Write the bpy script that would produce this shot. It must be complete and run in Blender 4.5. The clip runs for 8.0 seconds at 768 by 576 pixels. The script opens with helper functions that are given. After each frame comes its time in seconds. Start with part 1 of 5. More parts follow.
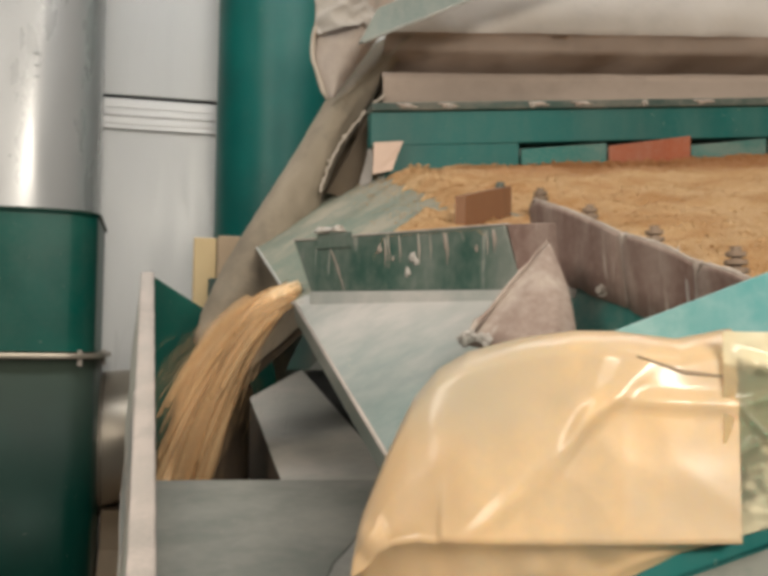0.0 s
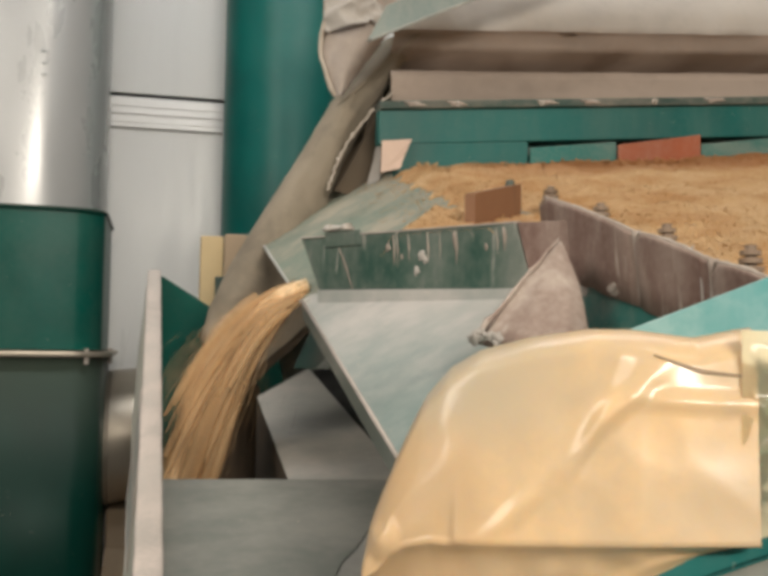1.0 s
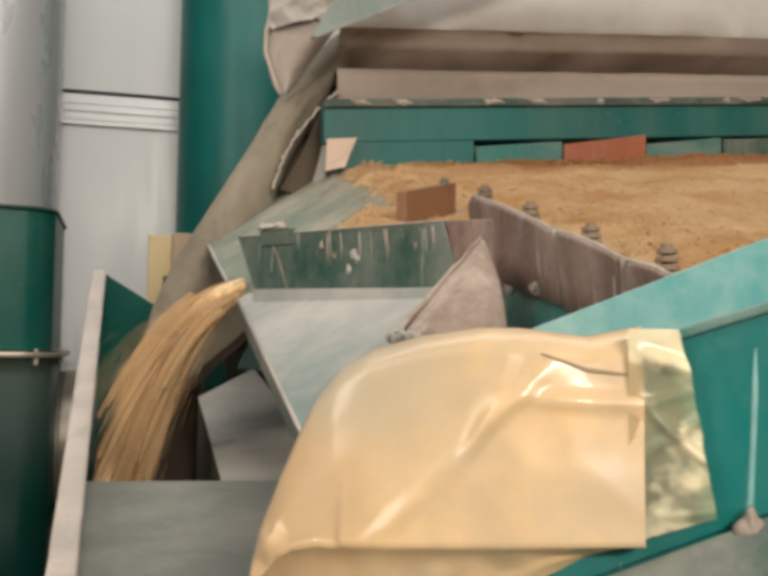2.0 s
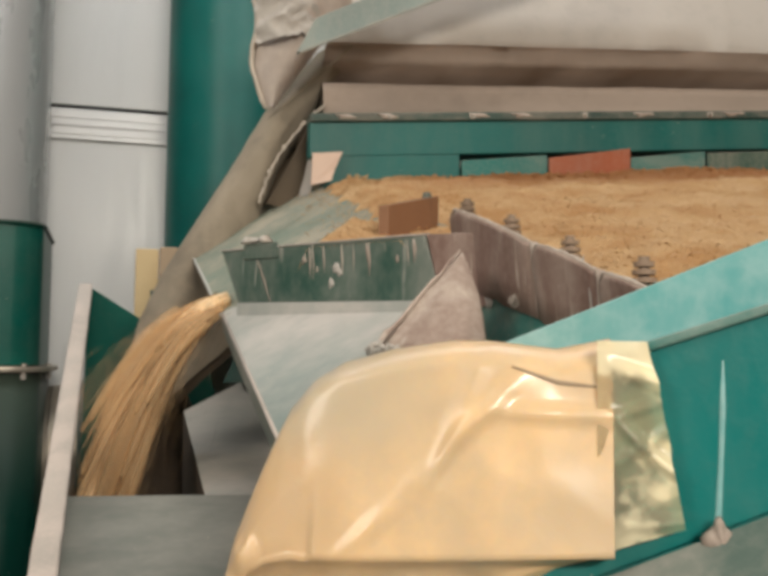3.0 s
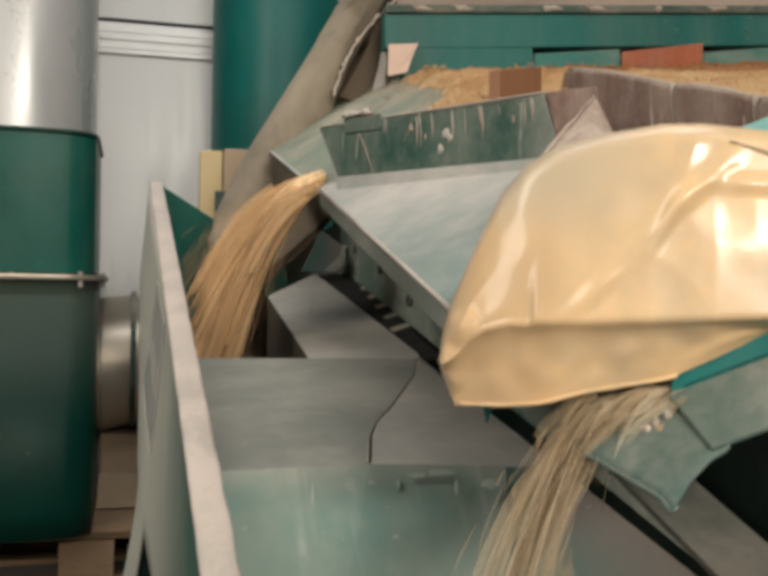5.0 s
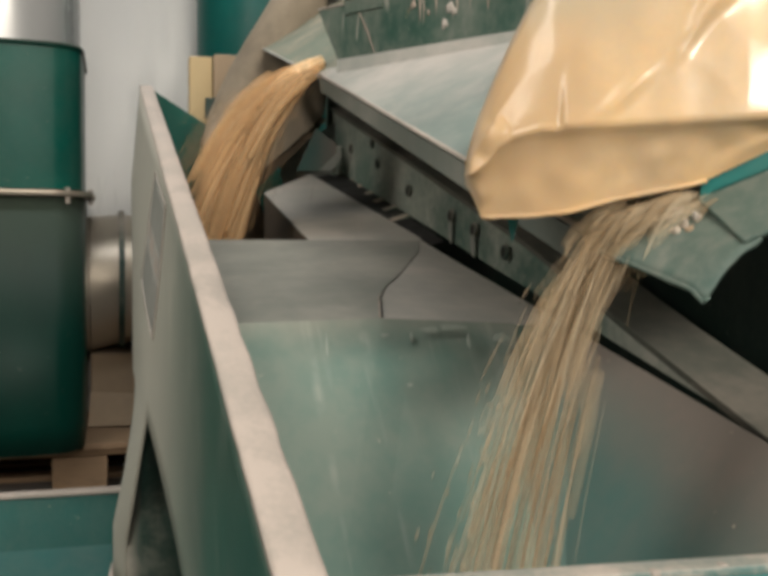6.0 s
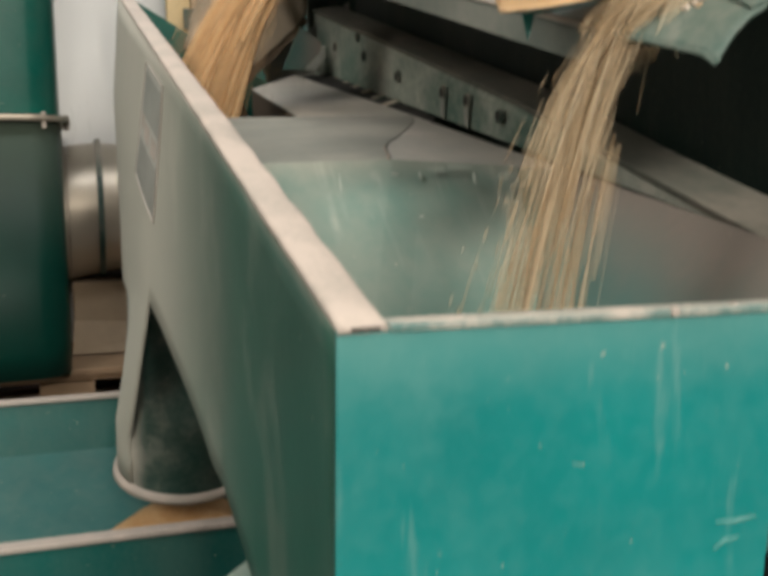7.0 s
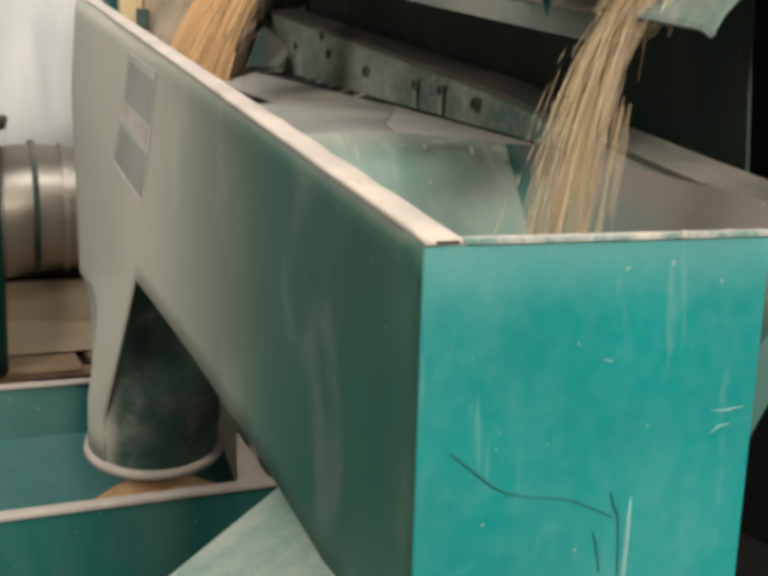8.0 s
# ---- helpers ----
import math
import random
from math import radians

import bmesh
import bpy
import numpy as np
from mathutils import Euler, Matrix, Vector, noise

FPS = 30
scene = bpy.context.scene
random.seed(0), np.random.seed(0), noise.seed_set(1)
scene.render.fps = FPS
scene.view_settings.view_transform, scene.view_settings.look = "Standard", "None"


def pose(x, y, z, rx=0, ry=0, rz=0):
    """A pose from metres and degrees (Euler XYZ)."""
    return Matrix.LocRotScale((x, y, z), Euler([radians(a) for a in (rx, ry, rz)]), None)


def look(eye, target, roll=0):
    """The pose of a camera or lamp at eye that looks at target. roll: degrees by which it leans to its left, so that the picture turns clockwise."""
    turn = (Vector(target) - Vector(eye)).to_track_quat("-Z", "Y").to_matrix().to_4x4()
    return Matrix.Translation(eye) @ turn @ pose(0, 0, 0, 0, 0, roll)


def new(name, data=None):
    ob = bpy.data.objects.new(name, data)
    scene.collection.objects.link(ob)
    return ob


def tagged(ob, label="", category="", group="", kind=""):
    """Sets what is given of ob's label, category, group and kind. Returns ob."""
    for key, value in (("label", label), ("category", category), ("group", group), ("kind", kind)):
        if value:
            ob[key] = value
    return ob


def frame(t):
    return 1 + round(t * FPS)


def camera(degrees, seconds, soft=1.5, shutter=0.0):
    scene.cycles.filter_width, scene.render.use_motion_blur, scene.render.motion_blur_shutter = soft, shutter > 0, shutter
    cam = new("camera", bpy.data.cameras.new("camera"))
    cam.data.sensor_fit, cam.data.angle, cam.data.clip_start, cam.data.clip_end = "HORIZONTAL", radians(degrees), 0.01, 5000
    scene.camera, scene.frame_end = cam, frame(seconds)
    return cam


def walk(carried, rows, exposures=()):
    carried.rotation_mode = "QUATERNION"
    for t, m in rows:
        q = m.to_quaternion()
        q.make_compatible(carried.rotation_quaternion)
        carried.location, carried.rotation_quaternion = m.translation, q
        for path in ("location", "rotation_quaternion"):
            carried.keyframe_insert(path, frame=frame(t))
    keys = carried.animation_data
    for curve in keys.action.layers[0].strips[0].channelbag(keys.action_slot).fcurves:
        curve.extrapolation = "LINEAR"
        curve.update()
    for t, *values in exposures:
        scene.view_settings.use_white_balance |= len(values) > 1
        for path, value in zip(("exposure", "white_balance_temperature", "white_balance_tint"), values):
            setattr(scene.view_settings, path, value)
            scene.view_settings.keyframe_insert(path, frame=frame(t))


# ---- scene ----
cam = camera(43.3, 8.0, soft=4.2, shutter=0.5)
METRES, EYE, TILT, LEAN, TURN = 0.6, 1.1, 3.2, -0.8, -13.6
ROWS = [
    (0.0, 0.0, 0.0, 0.0, 0.0, 0.0, -0.0),
    (0.5, -0.0311, 0.0132, 0.0014, 0.77, 0.04, -0.37),
    (1.0, -0.0056, 0.0145, -0.0022, 0.35, -0.03, -0.18),
    (1.5, 0.0273, 0.0234, -0.0039, -0.58, -0.02, -0.24),
    (2.0, 0.0656, 0.0302, -0.0035, -1.56, -0.04, -0.17),
    (2.2, 0.0836, 0.0378, -0.0124, -1.85, 0.09, 0.15),
    (3.3, 0.0784, 0.0149, 0.0024, -2.11, 0.83, -0.06),
    (3.5, 0.0674, 0.0092, 0.0054, -2.07, 0.62, -0.01),
    (4.0, 0.0189, -0.0031, -0.0279, -1.79, -0.54, -0.33),
    (4.5, -0.0541, -0.0101, -0.088, -0.9, -2.01, -0.46),
    (4.7, -0.0762, -0.0108, -0.1112, -0.85, -2.38, -0.32),
    (5.8, -0.1426, -0.0283, -0.2465, -1.85, -5.76, 0.20),
    (6.0, -0.1461, -0.0218, -0.2682, -2.13, -6.65, -0.0),
    (6.5, -0.1657, -0.0369, -0.3184, -2.7, -7.52, 0.73),
    (7.0, -0.2119, -0.1004, -0.4164, -4.1, -9.86, 1.39),
    (7.5, -0.2911, -0.1798, -0.4855, -6.24, -10.71, 1.57),
    (8.0, -0.3965, -0.269, -0.475, -9.5, -9.13, 0.73),
]
walk(cam, [(t, pose(0, 0, EYE, TILT, LEAN, TURN) @ pose(METRES * x, METRES * y, METRES * z, 90 + pitch, roll, yaw)) for t, x, y, z, yaw, pitch, roll in ROWS],
     exposures=[(0.0, -0.29), (4.5, -0.29), (6.0, -0.29), (6.6, -0.34), (7.05, 0.05), (7.5, 0.14), (8.0, 0.23)])

# ---------------------------------------------------------------- light
world = bpy.data.worlds.new("hall_air")
scene.world = world
world.use_nodes = True
world.node_tree.nodes["Background"].inputs[0].default_value = (0.75, 0.8, 0.85, 1)
world.node_tree.nodes["Background"].inputs[1].default_value = 0.07


def ceiling_lamp(name, eye, target, w, h, watts, colour):
    data = bpy.data.lights.new(name, "AREA")
    data.shape, data.size, data.size_y, data.energy, data.color = "RECTANGLE", w, h, watts, colour
    ob = new(name, data)
    ob.matrix_world = look(eye, target)
    return ob


WARM, COOL = (1.0, 0.915, 0.805), (0.98, 0.99, 1.0)
ceiling_lamp("tube_lamp", (0.5, -3.2, 2.5), (0.2, 0.6, 0.8), 1.6, 0.35, 180, WARM)
ceiling_lamp("tube_lamp", (1.0, 0.0, 3.4), (0.5, 0.9, 1.0), 0.25, 1.6, 13, WARM)
ceiling_lamp("tube_lamp", (-2.3, -0.4, 2.7), (0.0, 1.3, 0.8), 0.7, 2.4, 64, WARM)
ceiling_lamp("tube_lamp", (0.1, 1.75, 3.4), (0.1, 3.2, 1.3), 3.0, 0.25, 40, COOL)

# ---------------------------------------------------------------- materials


def nodes_of(name):
    m = bpy.data.materials.new(name)
    m.use_nodes = True
    return m, m.node_tree, m.node_tree.nodes["Principled BSDF"]


def noise_node(t, scale, detail=6.0, rough=0.6, stretch=(1, 1, 1)):
    geo = t.nodes.new("ShaderNodeNewGeometry")
    mp = t.nodes.new("ShaderNodeMapping")
    mp.inputs["Scale"].default_value = stretch
    t.links.new(geo.outputs["Position"], mp.inputs["Vector"])
    n = t.nodes.new("ShaderNodeTexNoise")
    n.inputs["Scale"].default_value, n.inputs["Detail"].default_value, n.inputs["Roughness"].default_value = scale, detail, rough
    t.links.new(mp.outputs[0], n.inputs["Vector"])
    return n.outputs["Fac"]


def ramp(t, src, lo, hi, a=0.0, b=1.0):
    r = t.nodes.new("ShaderNodeMapRange")
    r.inputs[1].default_value, r.inputs[2].default_value, r.inputs[3].default_value, r.inputs[4].default_value = lo, hi, a, b
    r.interpolation_type = "SMOOTHSTEP"
    t.links.new(src, r.inputs[0])
    return r.outputs[0]


def math_node(t, op, a, b):
    n = t.nodes.new("ShaderNodeMath")
    n.operation, n.use_clamp = op, True
    for i, v in enumerate((a, b)):
        if isinstance(v, (int, float)):
            n.inputs[i].default_value = v
        else:
            t.links.new(v, n.inputs[i])
    return n.outputs[0]


def mix(t, fac, a, b):
    n = t.nodes.new("ShaderNodeMix")
    n.data_type = "RGBA"
    if isinstance(fac, (int, float)):
        n.inputs[0].default_value = fac
    else:
        t.links.new(fac, n.inputs[0])
    for i, v in ((6, a), (7, b)):
        if isinstance(v, tuple):
            n.inputs[i].default_value = (*v, 1)
        else:
            t.links.new(v, n.inputs[i])
    return n.outputs[2]


def bump(t, bsdf, src, strength=0.3, distance=0.002):
    n = t.nodes.new("ShaderNodeBump")
    n.inputs["Strength"].default_value, n.inputs["Distance"].default_value = strength, distance
    t.links.new(src, n.inputs["Height"])
    t.links.new(n.outputs[0], bsdf.inputs["Normal"])


DUST = (0.42, 0.36, 0.30)


def painted(name, colour, dust=0.35, top=0.6, rough=0.4, streak=(1, 1, 0.25), scale=14, dust_colour=DUST, veil=None, runs=None):
    """Enamel paint with a film of flour dust: patches, down-running streaks, and more of it on faces that lie flat."""
    m, t, b = nodes_of(name)
    patches = ramp(t, noise_node(t, scale, 8, 0.62, streak), 0.38, 0.72)
    fine = ramp(t, noise_node(t, scale * 9, 4, 0.6), 0.35, 0.75)
    geo = t.nodes.new("ShaderNodeNewGeometry")
    sep = t.nodes.new("ShaderNodeSeparateXYZ")
    t.links.new(geo.outputs["Normal"], sep.inputs[0])
    flat = ramp(t, sep.outputs["Z"], 0.25, 0.95, 0.0, top)
    film = math_node(t, "MULTIPLY", math_node(t, "ADD", patches, math_node(t, "MULTIPLY", fine, 0.35)), dust)
    film = math_node(t, "ADD", film, flat)
    if veil:  # more of the dust colour between two places along an axis
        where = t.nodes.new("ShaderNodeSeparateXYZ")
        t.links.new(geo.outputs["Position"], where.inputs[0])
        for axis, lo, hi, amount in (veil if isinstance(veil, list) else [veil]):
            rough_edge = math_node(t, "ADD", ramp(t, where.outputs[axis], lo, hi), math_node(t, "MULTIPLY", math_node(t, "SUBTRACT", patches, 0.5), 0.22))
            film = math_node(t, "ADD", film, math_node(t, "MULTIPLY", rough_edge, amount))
    tone = mix(t, ramp(t, noise_node(t, 3.0, 3), 0.3, 0.7), tuple(c * 0.82 for c in colour), tuple(min(1, c * 1.12) for c in colour))
    col = mix(t, film, tone, dust_colour)
    if runs:  # thin pale dribbles of dust and filler, running down the sheet
        amount, run_colour, per_metre, flow = runs
        thin = ramp(t, noise_node(t, per_metre, 3, 0.55, flow), 0.58, 0.70)
        broken = ramp(t, noise_node(t, 17, 3, 0.6), 0.42, 0.62)
        col = mix(t, math_node(t, "MULTIPLY", math_node(t, "MULTIPLY", thin, broken), amount), col, run_colour)
    specks = ramp(t, noise_node(t, 130, 2, 0.5), 0.73, 0.80)
    col = mix(t, math_node(t, "MULTIPLY", specks, 0.5), col, (0.6, 0.52, 0.42))
    t.links.new(col, b.inputs["Base Color"])
    t.links.new(math_node(t, "ADD", math_node(t, "MULTIPLY", film, 0.5), rough), b.inputs["Roughness"])
    b.inputs["Specular IOR Level"].default_value = 0.35
    bump(t, b, fine, 0.15, 0.0006)
    return m


def plain(name, colour, rough=0.5, metal=0.0, vary=0.12, scale=20, bumpy=0.15, distance=0.001, stretch=(1, 1, 1)):
    m, t, b = nodes_of(name)
    n = noise_node(t, scale, 6, 0.6, stretch)
    big = noise_node(t, scale / 7, 3, 0.5, stretch)
    f = math_node(t, "MULTIPLY", math_node(t, "ADD", n, big), 0.5)
    lo, hi = tuple(c * (1 - vary) for c in colour), tuple(min(1, c * (1 + vary)) for c in colour)
    t.links.new(mix(t, ramp(t, f, 0.3, 0.7), lo, hi), b.inputs["Base Color"])
    b.inputs["Metallic"].default_value = metal
    t.links.new(ramp(t, n, 0.2, 0.8, max(0, rough - 0.1), min(1, rough + 0.1)), b.inputs["Roughness"])
    if bumpy:
        bump(t, b, n, bumpy, distance)
    return m


TEAL_BRIGHT = painted("teal_enamel", (0.0, 0.165, 0.155), 0.07, 0.4, 0.30)
TEAL_FRONT = painted("teal_front", (0.0, 0.212, 0.212), 0.20, 0.4, 0.36, scale=8, streak=(1, 1, 0.5), dust_colour=(0.21, 0.40, 0.375), veil=("Z", 0.715, 0.778, 0.34), runs=(0.14, (0.36, 0.46, 0.43), 80, (1, 1, 0.06)))
TEAL = painted("teal_paint", (0.0, 0.102, 0.092), 0.07, 0.5, 0.5)
TROUGH_TEAL = painted("trough_teal", (0.01, 0.13, 0.125), 0.22, 0.08, 0.45, streak=(1, 1, 1), scale=5, dust_colour=(0.22, 0.26, 0.23))
# this paler teal holds the light that falls on the chute's inner side
TEAL_LIGHT = painted("light_teal", (0.08, 0.34, 0.34), 0.65, 0.4, 0.3, scale=6, dust_colour=(0.46, 0.60, 0.58))
TEAL_PALE = painted("teal_dusted", (0.04, 0.17, 0.145), 0.5, 0.35, 0.45, dust_colour=(0.34, 0.37, 0.33))
GREEN_DARK = painted("dark_green_dusted", (0.012, 0.075, 0.052), 0.38, 0.6, 0.45, streak=(1, 1, 0.2))
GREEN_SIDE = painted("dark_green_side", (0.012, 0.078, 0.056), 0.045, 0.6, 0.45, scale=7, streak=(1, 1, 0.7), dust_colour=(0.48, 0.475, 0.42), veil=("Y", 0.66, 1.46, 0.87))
# spout's pale left flank and dark front: light and shade put into colour
GREEN_SPOUT = painted("side_lit_spout", (0.016, 0.060, 0.050), 0.16, 0.5, 0.5, streak=(1, 1, 0.9), scale=11, dust_colour=(0.46, 0.44, 0.39), veil=[("X", -0.035, -0.068, 0.85), ("Y", 1.78, 1.95, 0.4)])
# near-black green: shade on the separator's side panel is put into the colour
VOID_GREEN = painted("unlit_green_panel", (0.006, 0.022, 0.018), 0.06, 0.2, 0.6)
GREEN_BODY = painted("dark_green_paint", (0.008, 0.045, 0.036), 0.22, 0.55, 0.45)
SHEET = painted("dusty_grey_sheet", (0.24, 0.265, 0.245), 0.45, 0.38, 0.5, streak=(1, 1, 1), scale=6, dust_colour=(0.50, 0.465, 0.42))
SHELF = painted("dull_grey_shelf", (0.13, 0.16, 0.145), 0.45, 0.30, 0.5, streak=(1, 1, 1), scale=6, dust_colour=(0.36, 0.345, 0.31))
SHEET_PALE = painted("pale_dusted_sheet", (0.12, 0.205, 0.19), 0.42, 0.17, 0.42, scale=4.5, streak=(0.9, 1, 0.7), dust_colour=(0.52, 0.50, 0.47), veil=("Z", 1.06, 1.165, 0.55))
TONGUE = painted("dusted_tongue", (0.09, 0.17, 0.14), 0.55, 0.25, 0.55, scale=10, dust_colour=(0.44, 0.38, 0.30))
FLANGE = painted("dusted_flange", (0.02, 0.055, 0.045), 0.5, 0.35, 0.55, streak=(0.4, 1, 1), scale=24, dust_colour=(0.30, 0.26, 0.22))
RAIL = painted("green_rail_dust_runs", (0.010, 0.072, 0.052), 0.36, 0.6, 0.5, streak=(1, 1, 0.4), scale=7, dust_colour=(0.40, 0.38, 0.34), veil=[("Z", 1.20, 1.25, 0.14), ("X", 0.335, 0.385, 0.42)], runs=(0.6, (0.50, 0.47, 0.42), 70, (1, 1, 0.12)))
GATE = painted("teal_gate", (0.008, 0.135, 0.118), 0.30, 0.5, 0.45, streak=(0.4, 1, 1))
STRUT = painted("pale_strut", (0.20, 0.255, 0.24), 0.4, 0.4, 0.5, dust_colour=(0.45, 0.42, 0.37))
LIP = painted("dusted_green_lip", (0.06, 0.115, 0.10), 0.6, 0.15, 0.5, scale=12, dust_colour=(0.30, 0.295, 0.26))
BEAM = painted("dusted_beam", (0.08, 0.15, 0.125), 0.7, 0.5, 0.5, streak=(1, 0.5, 0.6), scale=9, dust_colour=(0.50, 0.50, 0.445), veil=("Y", 1.0, 0.72, 0.22))
BEAM_TOP = painted("dusted_beam_top", (0.08, 0.092, 0.078), 0.6, 0.1, 0.6, streak=(1, 0.5, 1), scale=9, dust_colour=(0.26, 0.235, 0.20))
SLOPE_GREY = painted("brown_dusted_slope", (0.035, 0.125, 0.115), 0.20, 0.06, 0.5, scale=6, dust_colour=(0.21, 0.185, 0.165), veil=("X", 0.262, 0.345, 0.95))
SLOPE_TEAL = painted("worn_teal_slope", (0.06, 0.175, 0.155), 0.36, 0.30, 0.42, scale=6, streak=(1, 1, 0.4), dust_colour=(0.27, 0.295, 0.255), veil=[("Z", 0.835, 0.862, 0.55), ("X", 0.22, 0.29, 0.35)], runs=(0.35, (0.44, 0.46, 0.41), 45, (1, 0.06, 0.06)))
RIM = painted("dusty_rim", (0.40, 0.37, 0.335), 0.8, 0.30, 0.6, streak=(1, 0.5, 1), scale=24, dust_colour=(0.54, 0.475, 0.43))
RIM_WORN = painted("worn_front_rim", (0.10, 0.21, 0.20), 0.85, 0.42, 0.5, streak=(1, 1, 1), scale=26, dust_colour=(0.54, 0.49, 0.44))
RUSTY = painted("brown_primer_dusted", (0.18, 0.105, 0.085), 0.72, 0.5, 0.6, streak=(1, 1, 0.30), scale=16, dust_colour=(0.42, 0.335, 0.285), runs=(0.85, (0.60, 0.53, 0.46), 75, (1, 1, 0.09)))
SEAM = painted("pale_dusted_seam", (0.30, 0.24, 0.20), 0.7, 0.4, 0.6, scale=30, dust_colour=(0.52, 0.46, 0.40))
PEAK = painted("caked_cloth", (0.25, 0.18, 0.15), 0.75, 0.2, 0.85, streak=(1, 1, 0.5), scale=16, dust_colour=(0.50, 0.43, 0.37), runs=(0.4, (0.55, 0.50, 0.44), 60, (1, 1, 0.1)))
SPRING = plain("grain_dusted_spring", (0.27, 0.20, 0.145), 0.75, 0.1, 0.35, 90)
ORANGE = painted("orange_primer", (0.33, 0.085, 0.032), 0.22, 0.4, 0.55)
PIPE_GREEN = painted("green_gloss_pipe", (0.0, 0.105, 0.090), 0.02, 0.4, 0.40)
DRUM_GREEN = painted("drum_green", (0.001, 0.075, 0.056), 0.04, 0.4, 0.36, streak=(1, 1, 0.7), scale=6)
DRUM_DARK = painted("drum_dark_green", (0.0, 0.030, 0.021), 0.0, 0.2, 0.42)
STEEL = plain("galvanised_steel", (0.43, 0.43, 0.42), 0.30, 0.30, 0.06, 9, 0.01, stretch=(1, 1, 0.3))
STEEL_DULL = plain("dull_galvanised_steel", (0.42, 0.37, 0.30), 0.42, 0.7, 0.15, 12, 0.05)
for m in (DRUM_GREEN, DRUM_DARK):  # dull old enamel
    m.node_tree.nodes["Principled BSDF"].inputs["Specular IOR Level"].default_value = 0.16
BOLT = plain("dusty_bolt", (0.45, 0.40, 0.35), 0.55, 0.5, 0.25, 200)
BLACK = plain("black_gap_and_shade", (0.012, 0.012, 0.012), 0.8)
WALL = plain("white_sheet_wall", (0.66, 0.66, 0.64), 0.35, 0.0, 0.05, 4, 0.04, stretch=(3, 3, 0.4))
ALU = plain("aluminium_trim", (0.56, 0.56, 0.55), 0.45, 0.4, 0.1, 30, 0.1, stretch=(0.2, 1, 4))
PLASTER = plain("grey_plaster", (0.45, 0.44, 0.42), 0.8, 0.0, 0.1, 5)
CONCRETE = plain("concrete", (0.24, 0.22, 0.20), 0.85, 0.0, 0.25, 9, 0.4)
CANVAS = plain("dusty_canvas", (0.27, 0.228, 0.172), 0.9, 0.0, 0.30, 26, 0.6, 0.002)
HOOD_CLOTH = plain("pinkish_dusty_canvas", (0.34, 0.275, 0.228), 0.9, 0.0, 0.16, 18, 0.5, 0.002)
END_CLOTH = plain("dusty_end_cloth", (0.43, 0.37, 0.325), 0.9, 0.0, 0.22, 22, 0.6, 0.002)
# dark brown that stands for the shade in the sleeve
SLEEVE_SHADE = plain("sleeve_shade", (0.10, 0.075, 0.05), 0.9)
CANVAS_PALE = plain("pale_canvas", (0.44, 0.41, 0.375), 0.85, 0.0, 0.14, 18, 0.5, 0.002)
CORD = plain("frayed_cord", (0.50, 0.44, 0.37), 0.9, 0.0, 0.2, 90, 0.8, 0.002)
WOOD = plain("reddish_wood", (0.235, 0.115, 0.058), 0.6, 0.0, 0.65, 30, 0.3, 0.001, (1, 1, 0.35))
PALLET = plain("pallet_wood", (0.30, 0.20, 0.12), 0.8, 0.0, 0.3, 30, 0.4, 0.001, (1, 1, 6))
CARD = plain("brown_cardboard", (0.36, 0.27, 0.18), 0.8, 0.0, 0.15, 14)
CREAM_BOARD = plain("cream_board", (0.52, 0.40, 0.22), 0.75, 0.0, 0.12, 20)
DRIP = plain("pale_dust_run", (0.29, 0.335, 0.295), 0.8, 0.0, 0.15, 60)
STICKER = plain("worn_sticker", (0.47, 0.48, 0.45), 0.45, 0.0, 0.25, 60)
STICKER_DARK = plain("sticker_print", (0.31, 0.32, 0.30), 0.5, 0.0, 0.3, 60)
WAX = plain("dark_scuff", (0.010, 0.150, 0.145), 0.6, 0.0, 0.2)
SMEAR = painted("pale_teal_smear", (0.10, 0.32, 0.31), 0.5, 0.1, 0.5, dust_colour=(0.34, 0.44, 0.41))
MARK = plain("faded_ink", (0.24, 0.25, 0.25), 0.6, 0.0, 0.3, 80)
CARD_PINK = plain("pinkish_card", (0.58, 0.43, 0.34), 0.75, 0.0, 0.1, 20)


def grain_material(name, a, b_, scale):
    m, t, b = nodes_of(name)
    vor = t.nodes.new("ShaderNodeTexVoronoi")
    vor.inputs["Scale"].default_value = scale
    geo = t.nodes.new("ShaderNodeNewGeometry")
    t.links.new(geo.outputs["Position"], vor.inputs["Vector"])
    big = ramp(t, noise_node(t, 7, 7, 0.7), 0.36, 0.68)
    one = mix(t, vor.outputs["Color"], a, b_)
    col = mix(t, big, one, (a[0] * 0.86, a[1] * 0.72, a[2] * 0.55))
    sep = t.nodes.new("ShaderNodeSeparateXYZ")  # redder and darker along the far high side
    t.links.new(geo.outputs["Position"], sep.inputs[0])
    wide = t.nodes.new("ShaderNodeMath")
    wide.operation = "MULTIPLY_ADD"
    t.links.new(noise_node(t, 9, 4, 0.6), wide.inputs[0])
    wide.inputs[1].default_value = 0.22
    t.links.new(sep.outputs["Y"], wide.inputs[2])
    red = math_node(t, "MULTIPLY", ramp(t, wide.outputs[0], 1.58, 1.76), ramp(t, sep.outputs["X"], 0.42, 0.75))
    col = mix(t, red, col, (b_[0] * 0.56, b_[1] * 0.36, b_[2] * 0.22))
    t.links.new(col, b.inputs["Base Color"])
    b.inputs["Roughness"].default_value = 0.75
    bump(t, b, vor.outputs["Distance"], 1.0, 0.004)
    return m


